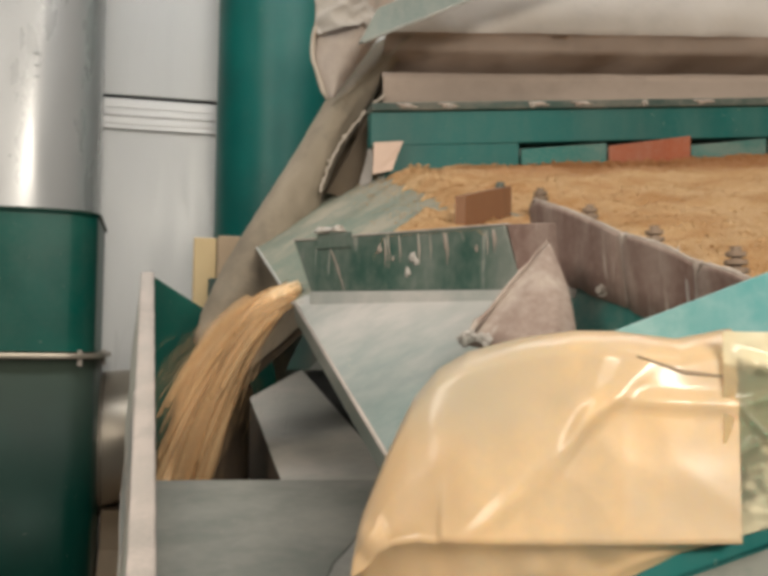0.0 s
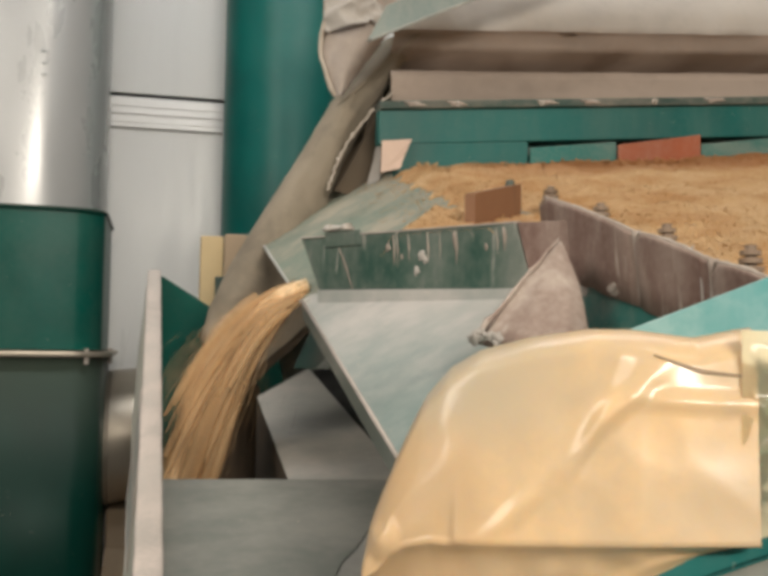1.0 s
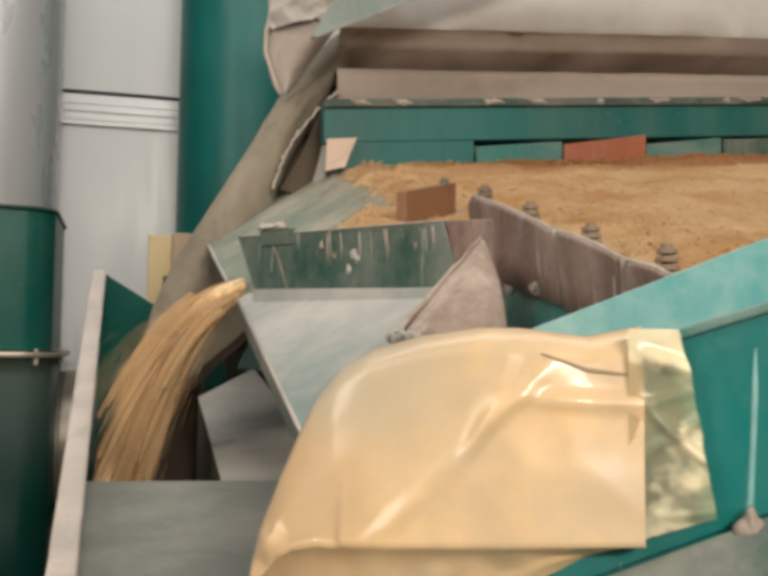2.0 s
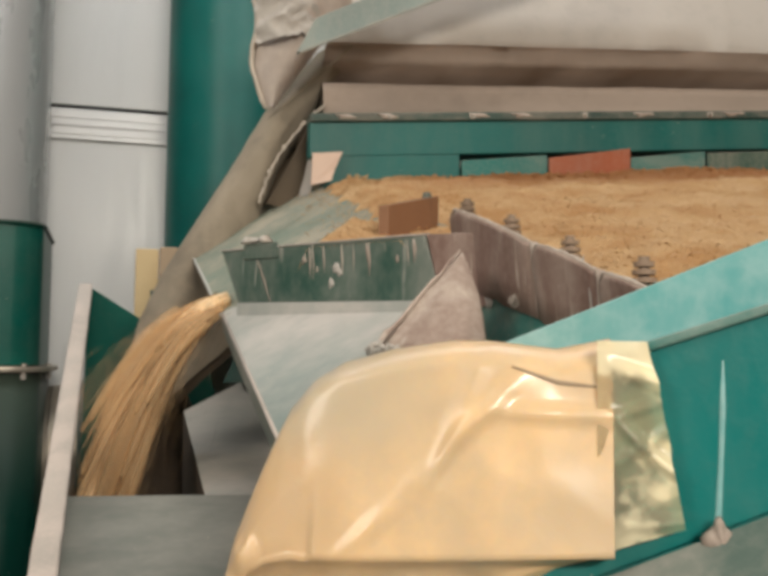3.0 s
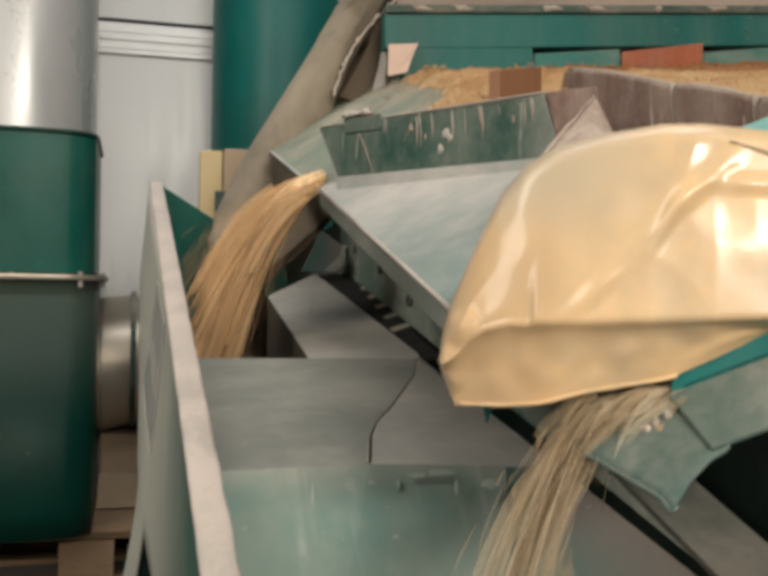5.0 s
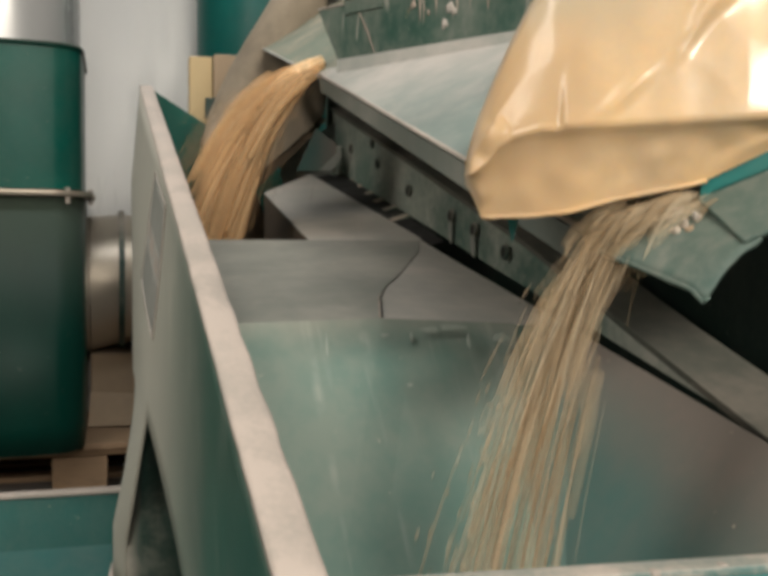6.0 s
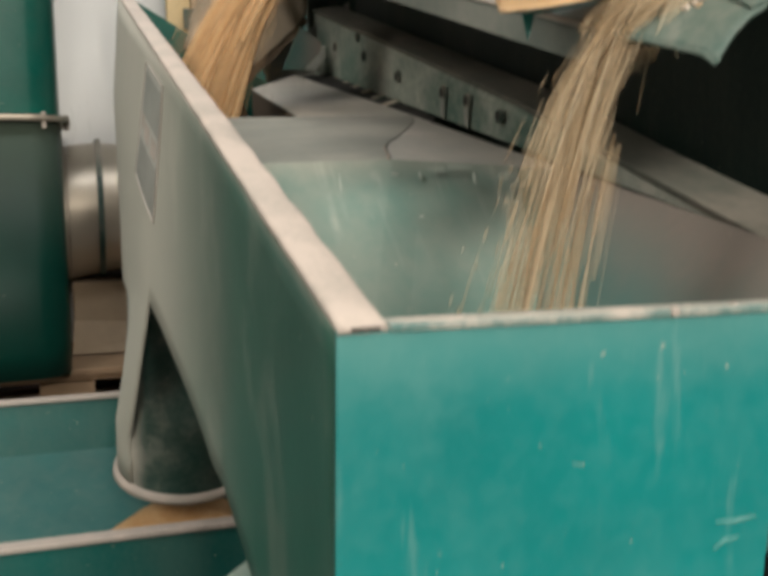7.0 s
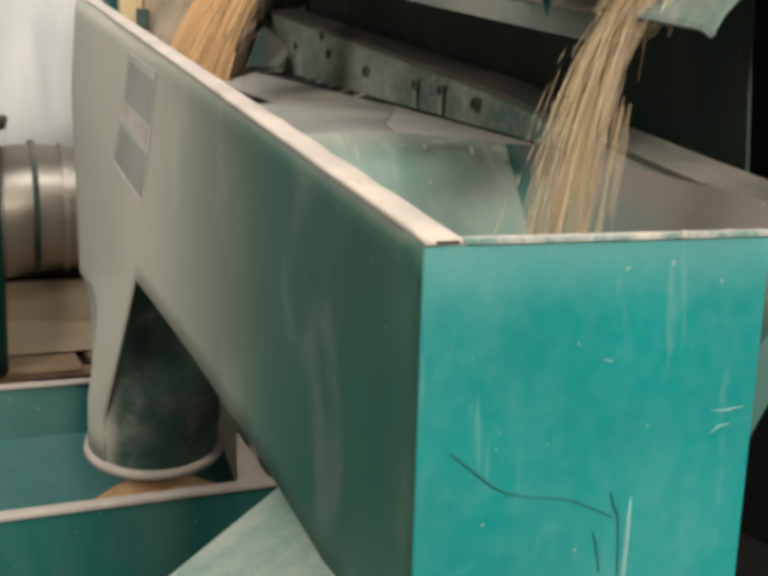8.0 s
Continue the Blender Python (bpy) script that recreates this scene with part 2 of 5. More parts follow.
def see_through(t, b, share):
    """Loose grain in the air is lit from all sides: part of the light passes on."""
    tl = t.nodes.new("ShaderNodeBsdfTranslucent")
    t.links.new(b.inputs["Base Color"].links[0].from_socket, tl.inputs["Color"])
    clear = t.nodes.new("ShaderNodeBsdfTransparent")
    a = t.nodes.new("ShaderNodeMixShader")
    a.inputs[0].default_value = b.inputs["Alpha"].default_value
    t.links.new(clear.outputs[0], a.inputs[1])
    t.links.new(tl.outputs[0], a.inputs[2])
    if b.inputs["Alpha"].links:
        t.links.new(b.inputs["Alpha"].links[0].from_socket, a.inputs[0])
    m = t.nodes.new("ShaderNodeMixShader")
    m.inputs[0].default_value = share
    t.links.new(b.outputs[0], m.inputs[1])
    t.links.new(a.outputs[0], m.inputs[2])
    t.links.new(m.outputs[0], t.nodes["Material Output"].inputs["Surface"])


def stream_material(name):
    """The thick middle of the falling grain, drawn out in strings, with gaps at random."""
    m, t, b = nodes_of(name)
    fine = noise_node(t, 190, 4, 0.6, (1, 1, 0.06))
    broad = noise_node(t, 60, 4, 0.6, (1, 1, 0.10))
    t.links.new(mix(t, ramp(t, fine, 0.3, 0.7), (0.80, 0.54, 0.28), (0.94, 0.71, 0.45)), b.inputs["Base Color"])
    t.links.new(ramp(t, broad, 0.34, 0.60, 0.60, 1.0), b.inputs["Alpha"])
    b.inputs["Roughness"].default_value = 0.85
    bump(t, b, fine, 0.35, 0.002)
    see_through(t, b, 0.15)
    return m


GRAIN = grain_material("grain", (0.58, 0.36, 0.165), (0.70, 0.48, 0.26), 340)


def falling(name, a, b_, veil):
    """Falling kernels, thinly spread in the air, so that light passes between them."""
    m, t, b = nodes_of(name)
    geo = t.nodes.new("ShaderNodeNewGeometry")
    t.links.new(mix(t, geo.outputs["Random Per Island"], a, b_), b.inputs["Base Color"])
    b.inputs["Roughness"].default_value = 0.8
    b.inputs["Alpha"].default_value = veil
    see_through(t, b, 0.4)
    return m


STREAM = stream_material("drawn_out_grain")
KERNEL = falling("falling_grain", (0.80, 0.53, 0.27), (0.95, 0.71, 0.44), 0.22)
KERNEL_VEIL = falling("grain_veil", (0.80, 0.52, 0.26), (0.93, 0.68, 0.40), 0.34)
# dark brown that carries the shade of the hollow under the cover
HOLLOW_SHADE = painted("brown_hollow_shade", (0.060, 0.046, 0.034), 0.35, 0.3, 0.7, scale=9, dust_colour=(0.15, 0.12, 0.095))
# grain inside the hopper, with its shade put into the dark brown
SHADED_GRAIN = plain("shaded_grain", (0.075, 0.052, 0.034), 0.9, 0.0, 0.4, 60, 0.8, 0.004)
HUSK_VEIL = falling("husk_veil", (0.76, 0.55, 0.32), (0.92, 0.74, 0.50), 0.10)
KERNEL_PALE = falling("falling_husk", (0.74, 0.54, 0.32), (0.97, 0.85, 0.64), 0.19)


def film_material(name, colour, clear):
    m, t, b = nodes_of(name)
    soft = ramp(t, noise_node(t, 11, 5, 0.6), 0.36, 0.66)
    t.links.new(mix(t, soft, tuple(c * k for c, k in zip(colour, (0.86, 0.90, 0.95))), tuple(min(1, c * k) for c, k in zip(colour, (1.14, 1.10, 1.0)))), b.inputs["Base Color"])
    if not clear:  # shade on the sack's upper left is put in as a greyer film colour
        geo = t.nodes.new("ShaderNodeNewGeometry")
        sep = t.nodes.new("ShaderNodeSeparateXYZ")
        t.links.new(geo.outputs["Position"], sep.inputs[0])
        upper_shade = math_node(t, "MULTIPLY", ramp(t, sep.outputs["X"], 0.235, 0.165), ramp(t, sep.outputs["Z"], 1.035, 1.075))
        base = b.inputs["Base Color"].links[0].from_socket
        tan_patch = math_node(t, "MULTIPLY", ramp(t, sep.outputs["X"], 0.176, 0.158), ramp(t, sep.outputs["Z"], 1.066, 1.030))  # browner tan low on the left
        t.links.new(mix(t, math_node(t, "MULTIPLY", tan_patch, 0.7), mix(t, upper_shade, base, (0.52, 0.43, 0.30)), (0.57, 0.395, 0.225)), b.inputs["Base Color"])
    b.inputs["Roughness"].default_value = 0.36
    b.inputs["Coat Weight"].default_value, b.inputs["Coat Roughness"].default_value = 0.4, 0.15
    if clear:  # doubled film is milky, single film is clear
        t.links.new(ramp(t, noise_node(t, 30, 3, 0.5), 0.40, 0.52, 0.15, clear), b.inputs["Transmission Weight"])
    b.inputs["IOR"].default_value = 1.2 if clear > 0.5 else 1.45
    b.inputs["Subsurface Weight"].default_value = 0.0 if clear else 0.25
    b.inputs["Subsurface Radius"].default_value = (0.03, 0.02, 0.01)
    bump(t, b, noise_node(t, 60, 4, 0.6), 0.12, 0.002)
    return m


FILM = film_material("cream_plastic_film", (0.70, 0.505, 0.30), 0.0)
FILM_CLEAR = film_material("clear_plastic_film", (0.88, 0.76, 0.50), 0.75)

# ---------------------------------------------------------------- mesh helpers


def thing(name, base, label, category, group="", kind=""):
    ob = new(name)
    ob.location = base
    ob.empty_display_size = 0.05
    return tagged(ob, label, category, group, kind)


def base_of(ob):
    v = Vector((0, 0, 0))
    while ob is not None:
        v += ob.location
        ob = ob.parent
    return v


def part(name, bm, material, parent=None, label="", smooth=False):
    """One mesh object from a bmesh in world metres, under a thing or a part."""
    if parent is not None:
        bmesh.ops.translate(bm, verts=bm.verts, vec=-base_of(parent))
    bmesh.ops.recalc_face_normals(bm, faces=bm.faces)
    me = bpy.data.meshes.new(name)
    bm.to_mesh(me)
    bm.free()
    if smooth:
        for p in me.polygons:
            p.use_smooth = True
    me.materials.append(material)
    ob = new(name, me)
    ob.parent = parent
    if label:
        ob["label"] = label
    return ob


def plate_bm(points, thick, bevel=0.0012, away=None):
    """A flat sheet: the polygon, thickened behind its face (along away, else along minus its normal)."""
    bm = bmesh.new()
    vs = [bm.verts.new(p) for p in points]
    f = bm.faces.new(vs)
    f.normal_update()
    n = Vector(away).normalized() if away is not None else -f.normal
    ext = bmesh.ops.extrude_face_region(bm, geom=[f])
    bmesh.ops.translate(bm, verts=[v for v in ext["geom"] if isinstance(v, bmesh.types.BMVert)], vec=n * thick)
    bmesh.ops.recalc_face_normals(bm, faces=bm.faces)
    if bevel:
        bmesh.ops.bevel(bm, geom=list(bm.edges), offset=bevel, segments=2, profile=0.5, affect="EDGES")
    return bm


def box_bm(lo, hi, bevel=0.002, turn=None):
    bm = bmesh.new()
    c = [(a + b) / 2 for a, b in zip(lo, hi)]
    bmesh.ops.create_cube(bm, size=1, matrix=Matrix.Translation(c) @ Matrix.Diagonal((*[b - a for a, b in zip(lo, hi)], 1)))
    if bevel:
        bmesh.ops.bevel(bm, geom=list(bm.edges), offset=bevel, segments=2, profile=0.5, affect="EDGES")
    if turn is not None:
        bmesh.ops.transform(bm, matrix=turn, verts=bm.verts)
    return bm


def ring_loft(rings, closed=True, caps=False):
    """A skin through rings of the same number of points."""
    bm = bmesh.new()
    rows = [[bm.verts.new(p) for p in r] for r in rings]
    n = len(rows[0])
    for a, b in zip(rows, rows[1:]):
        for i in range(n if closed else n - 1):
            bm.faces.new((a[i], a[(i + 1) % n], b[(i + 1) % n], b[i]))
    if caps:
        bm.faces.new(rows[0])
        bm.faces.new(rows[-1])
    return bm


def lathe_bm(cx, cy, profile, segments=48, caps=False):
    """profile: (radius, z) pairs round an upright axis."""
    return ring_loft([[(cx + r * math.cos(2 * math.pi * i / segments), cy + r * math.sin(2 * math.pi * i / segments), z) for i in range(segments)] for r, z in profile], caps=caps)


def tube_bm(path, radius, segments=10, caps=True):
    pts = [Vector(p) for p in path]
    rings = []
    for i, p in enumerate(pts):
        d = (pts[min(i + 1, len(pts) - 1)] - pts[max(i - 1, 0)]).normalized()
        s = d.orthogonal().normalized() if i == 0 else (s - d * s.dot(d)).normalized()
        u = d.cross(s)
        r = radius[i] if isinstance(radius, (list, tuple)) else radius
        rings.append([p + s * r * math.cos(2 * math.pi * k / segments) + u * r * math.sin(2 * math.pi * k / segments) for k in range(segments)])
    return ring_loft(rings, caps=caps)


def bolt_bm(p, axis, r=0.009, h=0.007):
    bm = bmesh.new()
    m = Matrix.Translation(p) @ Vector(axis).to_track_quat("Z", "Y").to_matrix().to_4x4()
    bmesh.ops.create_cone(bm, cap_ends=True, segments=14, radius1=r * 1.5, radius2=r * 1.45, depth=0.002, matrix=m @ Matrix.Translation((0, 0, 0.001)))
    bmesh.ops.create_cone(bm, cap_ends=True, segments=6, radius1=r, radius2=r * 0.9, depth=h, matrix=m @ Matrix.Translation((0, 0, 0.002 + h / 2)))
    return bm


def lerp(a, b, f):
    return tuple(x + (y - x) * f for x, y in zip(a, b))


def splat(name, centre, along_, up, out, size, seed, mat, parent, label=""):
    """A caked lump: a low uneven cushion on a surface."""
    c, e, u, o = Vector(centre), Vector(along_).normalized(), Vector(up).normalized(), Vector(out).normalized()
    rings = []
    for f, h in ((1.0, 0.0), (0.85, 0.5), (0.5, 0.9), (0.05, 1.0)):
        ring = []
        for k in range(22):
            a = 2 * math.pi * k / 22
            r = f * (1 + 0.75 * noise.noise((math.cos(a) * 1.3, math.sin(a) * 1.3, seed)))
            ring.append(c + e * r * size[0] * math.cos(a) + u * r * size[1] * math.sin(a) + o * size[2] * h * (1 + 0.5 * noise.noise((a, f * 3, seed))))
        rings.append(ring)
    return part(name, ring_loft(rings, caps=True), mat, parent, label, True)


# ---------------------------------------------------------------- the hall
tagged(part("floor", box_bm((-4, -4, -0.1), (5, 4.4, 0), 0), CONCRETE), "grey dusty concrete hall floor", "floor", kind="structure")
tagged(part("ceiling", box_bm((-4, -4, 3.6), (5, 4.4, 3.7), 0), PLASTER), "plain grey hall ceiling", "ceiling", kind="structure")
wall_north = tagged(part("wall_north", box_bm((-4, 4.05, 0), (5, 4.4, 3.6), 0), WALL), "white sheet-metal panel wall behind the machines", "wall", kind="structure")
tagged(part("wall_south", box_bm((-4, -4.2, 0), (5, -4.0, 3.6), 0), PLASTER), "plain grey hall wall", "wall", kind="structure")
tagged(part("wall_west", box_bm((-4.2, -4.2, 0), (-4, 4.4, 3.6), 0), PLASTER), "plain grey hall wall", "wall", kind="structure")
tagged(part("wall_east", box_bm((5, -4.2, 0), (5.2, 4.4, 3.6), 0), PLASTER), "plain grey hall wall", "wall", kind="structure")
for x0, x1 in ((-1.42, -0.82), (-0.82, -0.22), (-0.22, 0.98)):
    part("panel", box_bm((x0 + 0.002, 4.03, 0.02), (x1 - 0.002, 4.05, 1.955), 0.003), WALL, wall_north)
for x0, x1 in ((-1.194, -0.294), (-0.294, 0.606)):
    part("panel", box_bm((x0 + 0.001, 4.03, 2.09), (x1 - 0.001, 4.05, 3.58), 0.002), WALL, wall_north)
trim = tagged(part("trim", box_bm((-1.42, 4.012, 1.945), (0.98, 4.05, 2.072), 0.004), ALU), "ribbed aluminium rail across the panel wall", "rail", kind="structure")
for z0, z1, d in ((1.965, 1.985, 0.003), (1.998, 2.012, 0.008), (2.03, 2.062, 0.003)):
    part("rib", box_bm((-1.42, 4.012 - d, z0), (0.98, 4.014, z1), 0.003), ALU, trim)
part("shadow_joint", box_bm((-1.42, 4.035, 2.074), (0.98, 4.05, 2.088), 0.002), BLACK, trim)

# ---------------------------------------------------------------- far machines
cx, cy, HX, HY = -0.60, 3.56, 0.440, 0.31


def box_profile(grow, z, corner=0.10, n=20):
    """A rounded rectangle round the collector's axis."""
    pts = []
    for sx, sy, a0 in ((1, 1, 0), (-1, 1, 90), (-1, -1, 180), (1, -1, 270)):
        for k in range(n + 1):
            a = radians(a0 + 90 * k / n)
            pts.append((cx + sx * (HX - corner) + (corner + grow) * math.cos(a), cy + sy * (HY - corner) + (corner + grow) * math.sin(a), z))
    front = []  # the broad front is slightly bowed
    for k in range(24):
        a, b = pts[3 * n + 2], pts[3 * n + 3]
        front.append((a[0] + (b[0] - a[0]) * (k + 1) / 25, a[1], z))
    pts = pts[:3 * n + 3] + front + pts[3 * n + 3:]
    return [(x, y - (0.040 * (1 - ((x - cx - 0.11) / 0.33) ** 2) if y < cy else 0.0) * (1 if abs(x - cx - 0.11) < 0.33 else 0), z) for x, y, z in pts]


cyclone = thing("dust_collector", (cx, cy, 0.2), "rounded dust collector, galvanised casing over dark green casings", "dust collector")
part("steel_casing", ring_loft([box_profile(-0.026, z, 0.24) for z in (1.512, 2.5, 3.58)]), STEEL, cyclone, "shiny galvanised steel casing", True)
for x0, z0, w, h in ((-0.535, 1.990, 0.020, 0.020), (-0.560, 1.935, 0.055, 0.007), (-0.525, 1.918, 0.018, 0.012), (-0.560, 1.884, 0.028, 0.006), (-0.527, 1.888, 0.022, 0.006), (-0.545, 1.846, 0.020, 0.008), (-0.530, 1.752, 0.008, 0.022), (-0.515, 1.750, 0.026, 0.008), (-0.455, 2.018, 0.020, 0.006), (-0.425, 2.014, 0.016, 0.010), (-0.388, 2.008, 0.020, 0.008), (-0.384, 1.970, 0.018, 0.005), (-0.386, 1.934, 0.020, 0.005), (-0.421, 1.853, 0.007, 0.009)):
    part("mark", box_bm((x0, cy - HY - 0.0100, z0), (x0 + w, cy - HY - 0.0070, z0 + h), 0.0008), MARK, cyclone, "faded ink mark")
part("lip_ring", ring_loft([box_profile(g, z) for g, z in ((-0.035, 1.497), (-0.007, 1.498), (-0.005, 1.505), (-0.010, 1.512), (-0.035, 1.513))]), DRUM_DARK, cyclone, "dark rolled rim")
part("upper_casing", ring_loft([box_profile(-0.014, 1.055), box_profile(-0.014, 1.500)]), DRUM_GREEN, cyclone, "glossy green casing", True)
flange = part("flange", ring_loft([box_profile(g, z) for g, z in ((-0.02, 1.032), (0.020, 1.033), (0.022, 1.041), (0.020, 1.050), (-0.02, 1.051))]), STEEL_DULL, cyclone, "bolted steel flange")
for k in range(4):
    x = -0.215 - 0.205 * k
    part("bolt", tube_bm([(x, cy - HY - 0.010, 1.010), (x, cy - HY - 0.010, 1.060)], 0.008, 8), BOLT, flange)
part("bolt", tube_bm([(cx + HX + 0.010, cy - 0.15, 1.010), (cx + HX + 0.010, cy - 0.15, 1.060)], 0.008, 8), BOLT, flange)
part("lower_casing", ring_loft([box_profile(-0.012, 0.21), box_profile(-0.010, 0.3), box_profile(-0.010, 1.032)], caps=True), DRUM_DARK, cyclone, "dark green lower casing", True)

gp = thing("vertical_pipe", (0.49, 3.72, 0), "thick glossy green vertical pipe before the panel wall", "pipe")
part("pipe", lathe_bm(0.49, 3.72, [(0.262, 0.0), (0.262, 3.6)], 64), PIPE_GREEN, gp, smooth=True)

elbow = thing("duct_elbow", (-0.05, 3.75, 0.3), "segmented galvanised duct elbow with a black clamp ring", "duct")
segs = [(-0.30, 0.70, 0.235), (-0.155, 0.725, 0.250), (-0.045, 0.742, 0.243), (0.06, 0.742, 0.232), (0.20, 0.742, 0.232), (0.45, 0.742, 0.232)]
for (xa, za, ra), (xb, zb, rb) in zip(segs, segs[1:]):
    ring = lambda x, z, r: [(x, 3.8 + r * math.cos(2 * math.pi * k / 40), z + r * math.sin(2 * math.pi * k / 40)) for k in range(40)]
    part("segment", ring_loft([ring(xa, za, ra), ring(xb - 0.003, zb, rb)]), STEEL_DULL, elbow, smooth=True)
for x, z, r in ((-0.045, 0.742, 0.243), (0.06, 0.742, 0.232)):
    ring = lambda dx, dr: [(x + dx, 3.8 + (r + dr) * math.cos(2 * math.pi * k / 40), z + (r + dr) * math.sin(2 * math.pi * k / 40)) for k in range(40)]
    part("clamp_ring", ring_loft([ring(-0.012, 0), ring(-0.012, 0.013), ring(0.008, 0.014), ring(0.008, 0)]), GREEN_BODY if x < 0 else STEEL_DULL, elbow, "dark clamp ring" if x < 0 else "")

pallet = thing("pallet", (-0.2, 3.75, 0), "worn wooden pallet under the drum and a carton", "pallet")
for y0 in (3.42, 3.72, 3.94):
    part("bottom_board", box_bm((-1.05, y0, 0.002), (0.35, y0 + 0.1, 0.022)), PALLET, pallet)
    for x0 in (-1.02, -0.28, 0.17):
        part("block", box_bm((x0, y0 - 0.005, 0.024), (x0 + 0.18, y0 + 0.1, 0.158), 0.004), PALLET, pallet)
    part("stringer", box_bm((-1.05, y0, 0.16), (0.35, y0 + 0.1, 0.180)), PALLET, pallet)
for k in range(5):
    part("top_board", box_bm((-1.05 + k * 0.29, 3.40, 0.182), (-0.80 + k * 0.29, 4.0, 0.204)), PALLET, pallet)
carton = thing("carton", (0.0, 3.8, 0.205), "crumpled brown cardboard carton on the pallet", "box")
part("carton_body", box_bm((-0.16, 3.72, 0.206), (0.30, 3.98, 0.47), 0.008), CARD, carton)
part("flap", plate_bm([(-0.17, 3.66, 0.21), (0.3, 3.64, 0.215), (0.3, 3.715, 0.30), (-0.16, 3.715, 0.33)], 0.004), CARD, carton)

boards = thing("cream_boards", (0.16, 2.45, 0.02), "two cream boards standing behind the hopper", "board")
part("board", box_bm((0.10, 2.42, 0.02), (0.155, 2.46, 1.352), 0.003), CREAM_BOARD, boards)
part("board", box_bm((0.157, 2.40, 0.02), (0.26, 2.44, 1.356), 0.003), CARD, boards)
part("bracket", box_bm((0.135, 2.385, 1.20), (0.165, 2.398, 1.25), 0.003), FLANGE, boards)

# ---------------------------------------------------------------- trough on the floor
trough = thing("feed_trough", (-0.2, 1.72, 0), "open teal sheet-metal feed trough with pale dusty rims", "trough")
TX0, TX1 = -1.6, 0.22
part("near_wall", box_bm((TX0, 1.395, 0.10), (TX1, 1.401, 0.325), 0.001), TEAL, trough)
part("near_rim", box_bm((TX0, 1.388, 0.325), (TX1, 1.418, 0.334), 0.003), RIM, trough, "pale dusty rim")
part("far_wall", plate_bm([(TX0, 2.06, 0.392), (TX1, 2.06, 0.392), (TX1, 2.03, 0.29), (TX0, 2.03, 0.29)], 0.004), TEAL, trough)
part("far_rim", box_bm((TX0, 2.045, 0.392), (TX1, 2.075, 0.401), 0.003), RIM, trough, "pale dusty rim")
part("far_slope", plate_bm([(TX0, 2.03, 0.29), (TX1, 2.03, 0.29), (TX1, 1.70, 0.13), (TX0, 1.70, 0.13)], 0.004), TROUGH_TEAL, trough)
part("near_slope", plate_bm([(TX0, 1.70, 0.128), (TX1, 1.70, 0.128), (TX1, 1.402, 0.20), (TX0, 1.402, 0.20)], 0.004), TEAL, trough)
part("end_wall", plate_bm([(TX1, 1.40, 0.10), (TX1, 2.06, 0.10), (TX1, 2.06, 0.392), (TX1, 1.40, 0.33)], 0.005), RIM, trough, "dusty end plate")
part("inner_lip", plate_bm([(TX1 - 0.05, 1.42, 0.2), (TX1 - 0.05, 1.62, 0.2), (TX1 - 0.05, 1.62, 0.36), (TX1 - 0.05, 1.42, 0.33)], 0.004), RIM, trough)
for x0 in (-1.4, -0.1):
    part("leg", box_bm((x0, 1.43, 0.002), (x0 + 0.05, 1.48, 0.15)), TEAL, trough)
    part("leg", box_bm((x0, 1.96, 0.002), (x0 + 0.05, 2.01, 0.26)), TEAL, trough)


def heap(name, cx, cy, z, rx, ry, h, seed, label, n=40, mat=None):
    bm = bmesh.new()
    rows = []
    for j in range(12):
        f = j / 11
        row = []
        for i in range(n):
            a = 2 * math.pi * i / n
            w = 1 + 0.12 * noise.noise((math.cos(a) * 2, math.sin(a) * 2, seed))
            x, y = cx + rx * f * w * math.cos(a), cy + ry * f * w * math.sin(a)
            zz = z + h * (1 - f ** 1.6) + 0.006 * noise.noise((x * 40, y * 40, seed))
            row.append((x, y, zz))
        rows.append(row)
    b2 = ring_loft(rows, caps=False)
    bm.free()
    return tagged(part(name, b2, mat or GRAIN, smooth=True), label, "grain", kind="stuff")


heap("grain_heap", 0.03, 1.68, 0.14, 0.24, 0.15, 0.15, 3, "heap of tan milled grain under the spout")

# ---------------------------------------------------------------- collecting hopper
SLOPE = 0.265


def rim_z(y):
    return 0.774 + SLOPE * (y - 0.437)


hopper = thing("collecting_hopper", (0.1, 1.0, 0.0), "dusty green sheet-metal collecting hopper with teal front", "hopper")


def skin_bm(rows, thick):
    b = ring_loft(rows, closed=False)
    bmesh.ops.recalc_face_normals(b, faces=b.faces)
    bmesh.ops.solidify(b, geom=list(b.faces), thickness=thick)
    return b


def skin(name, rows, thick, mat, parent, label="", smooth=True):
    """A thin curved sheet through rows of points, with thickness."""
    return part(name, skin_bm(rows, thick), mat, parent, label, smooth)


def side_x(y, z):
    """The side sheet stands upright at its rim and bellies out towards the spout."""
    f = max(0.0, min(1.0, (rim_z(y) - z) / 0.36))
    back = max(0.0, min(1.0, (y - 1.30) / 0.6))
    rear = 0.022 * back * min(1.0, (rim_z(y) - z) / 0.22)
    return -0.0112 - 0.006 * (y - 0.437) / 1.8 - 0.004 * back * (1 - f) - 0.019 * f * math.exp(-((y - 1.42) / 0.30) ** 2) - rear + 0.004 * f * (y < 0.9)


def low_z(y):
    return 0.455 + (y - 0.45) * 0.224 if y <= 1.41 else 0.670 - (y - 1.41) * 0.06


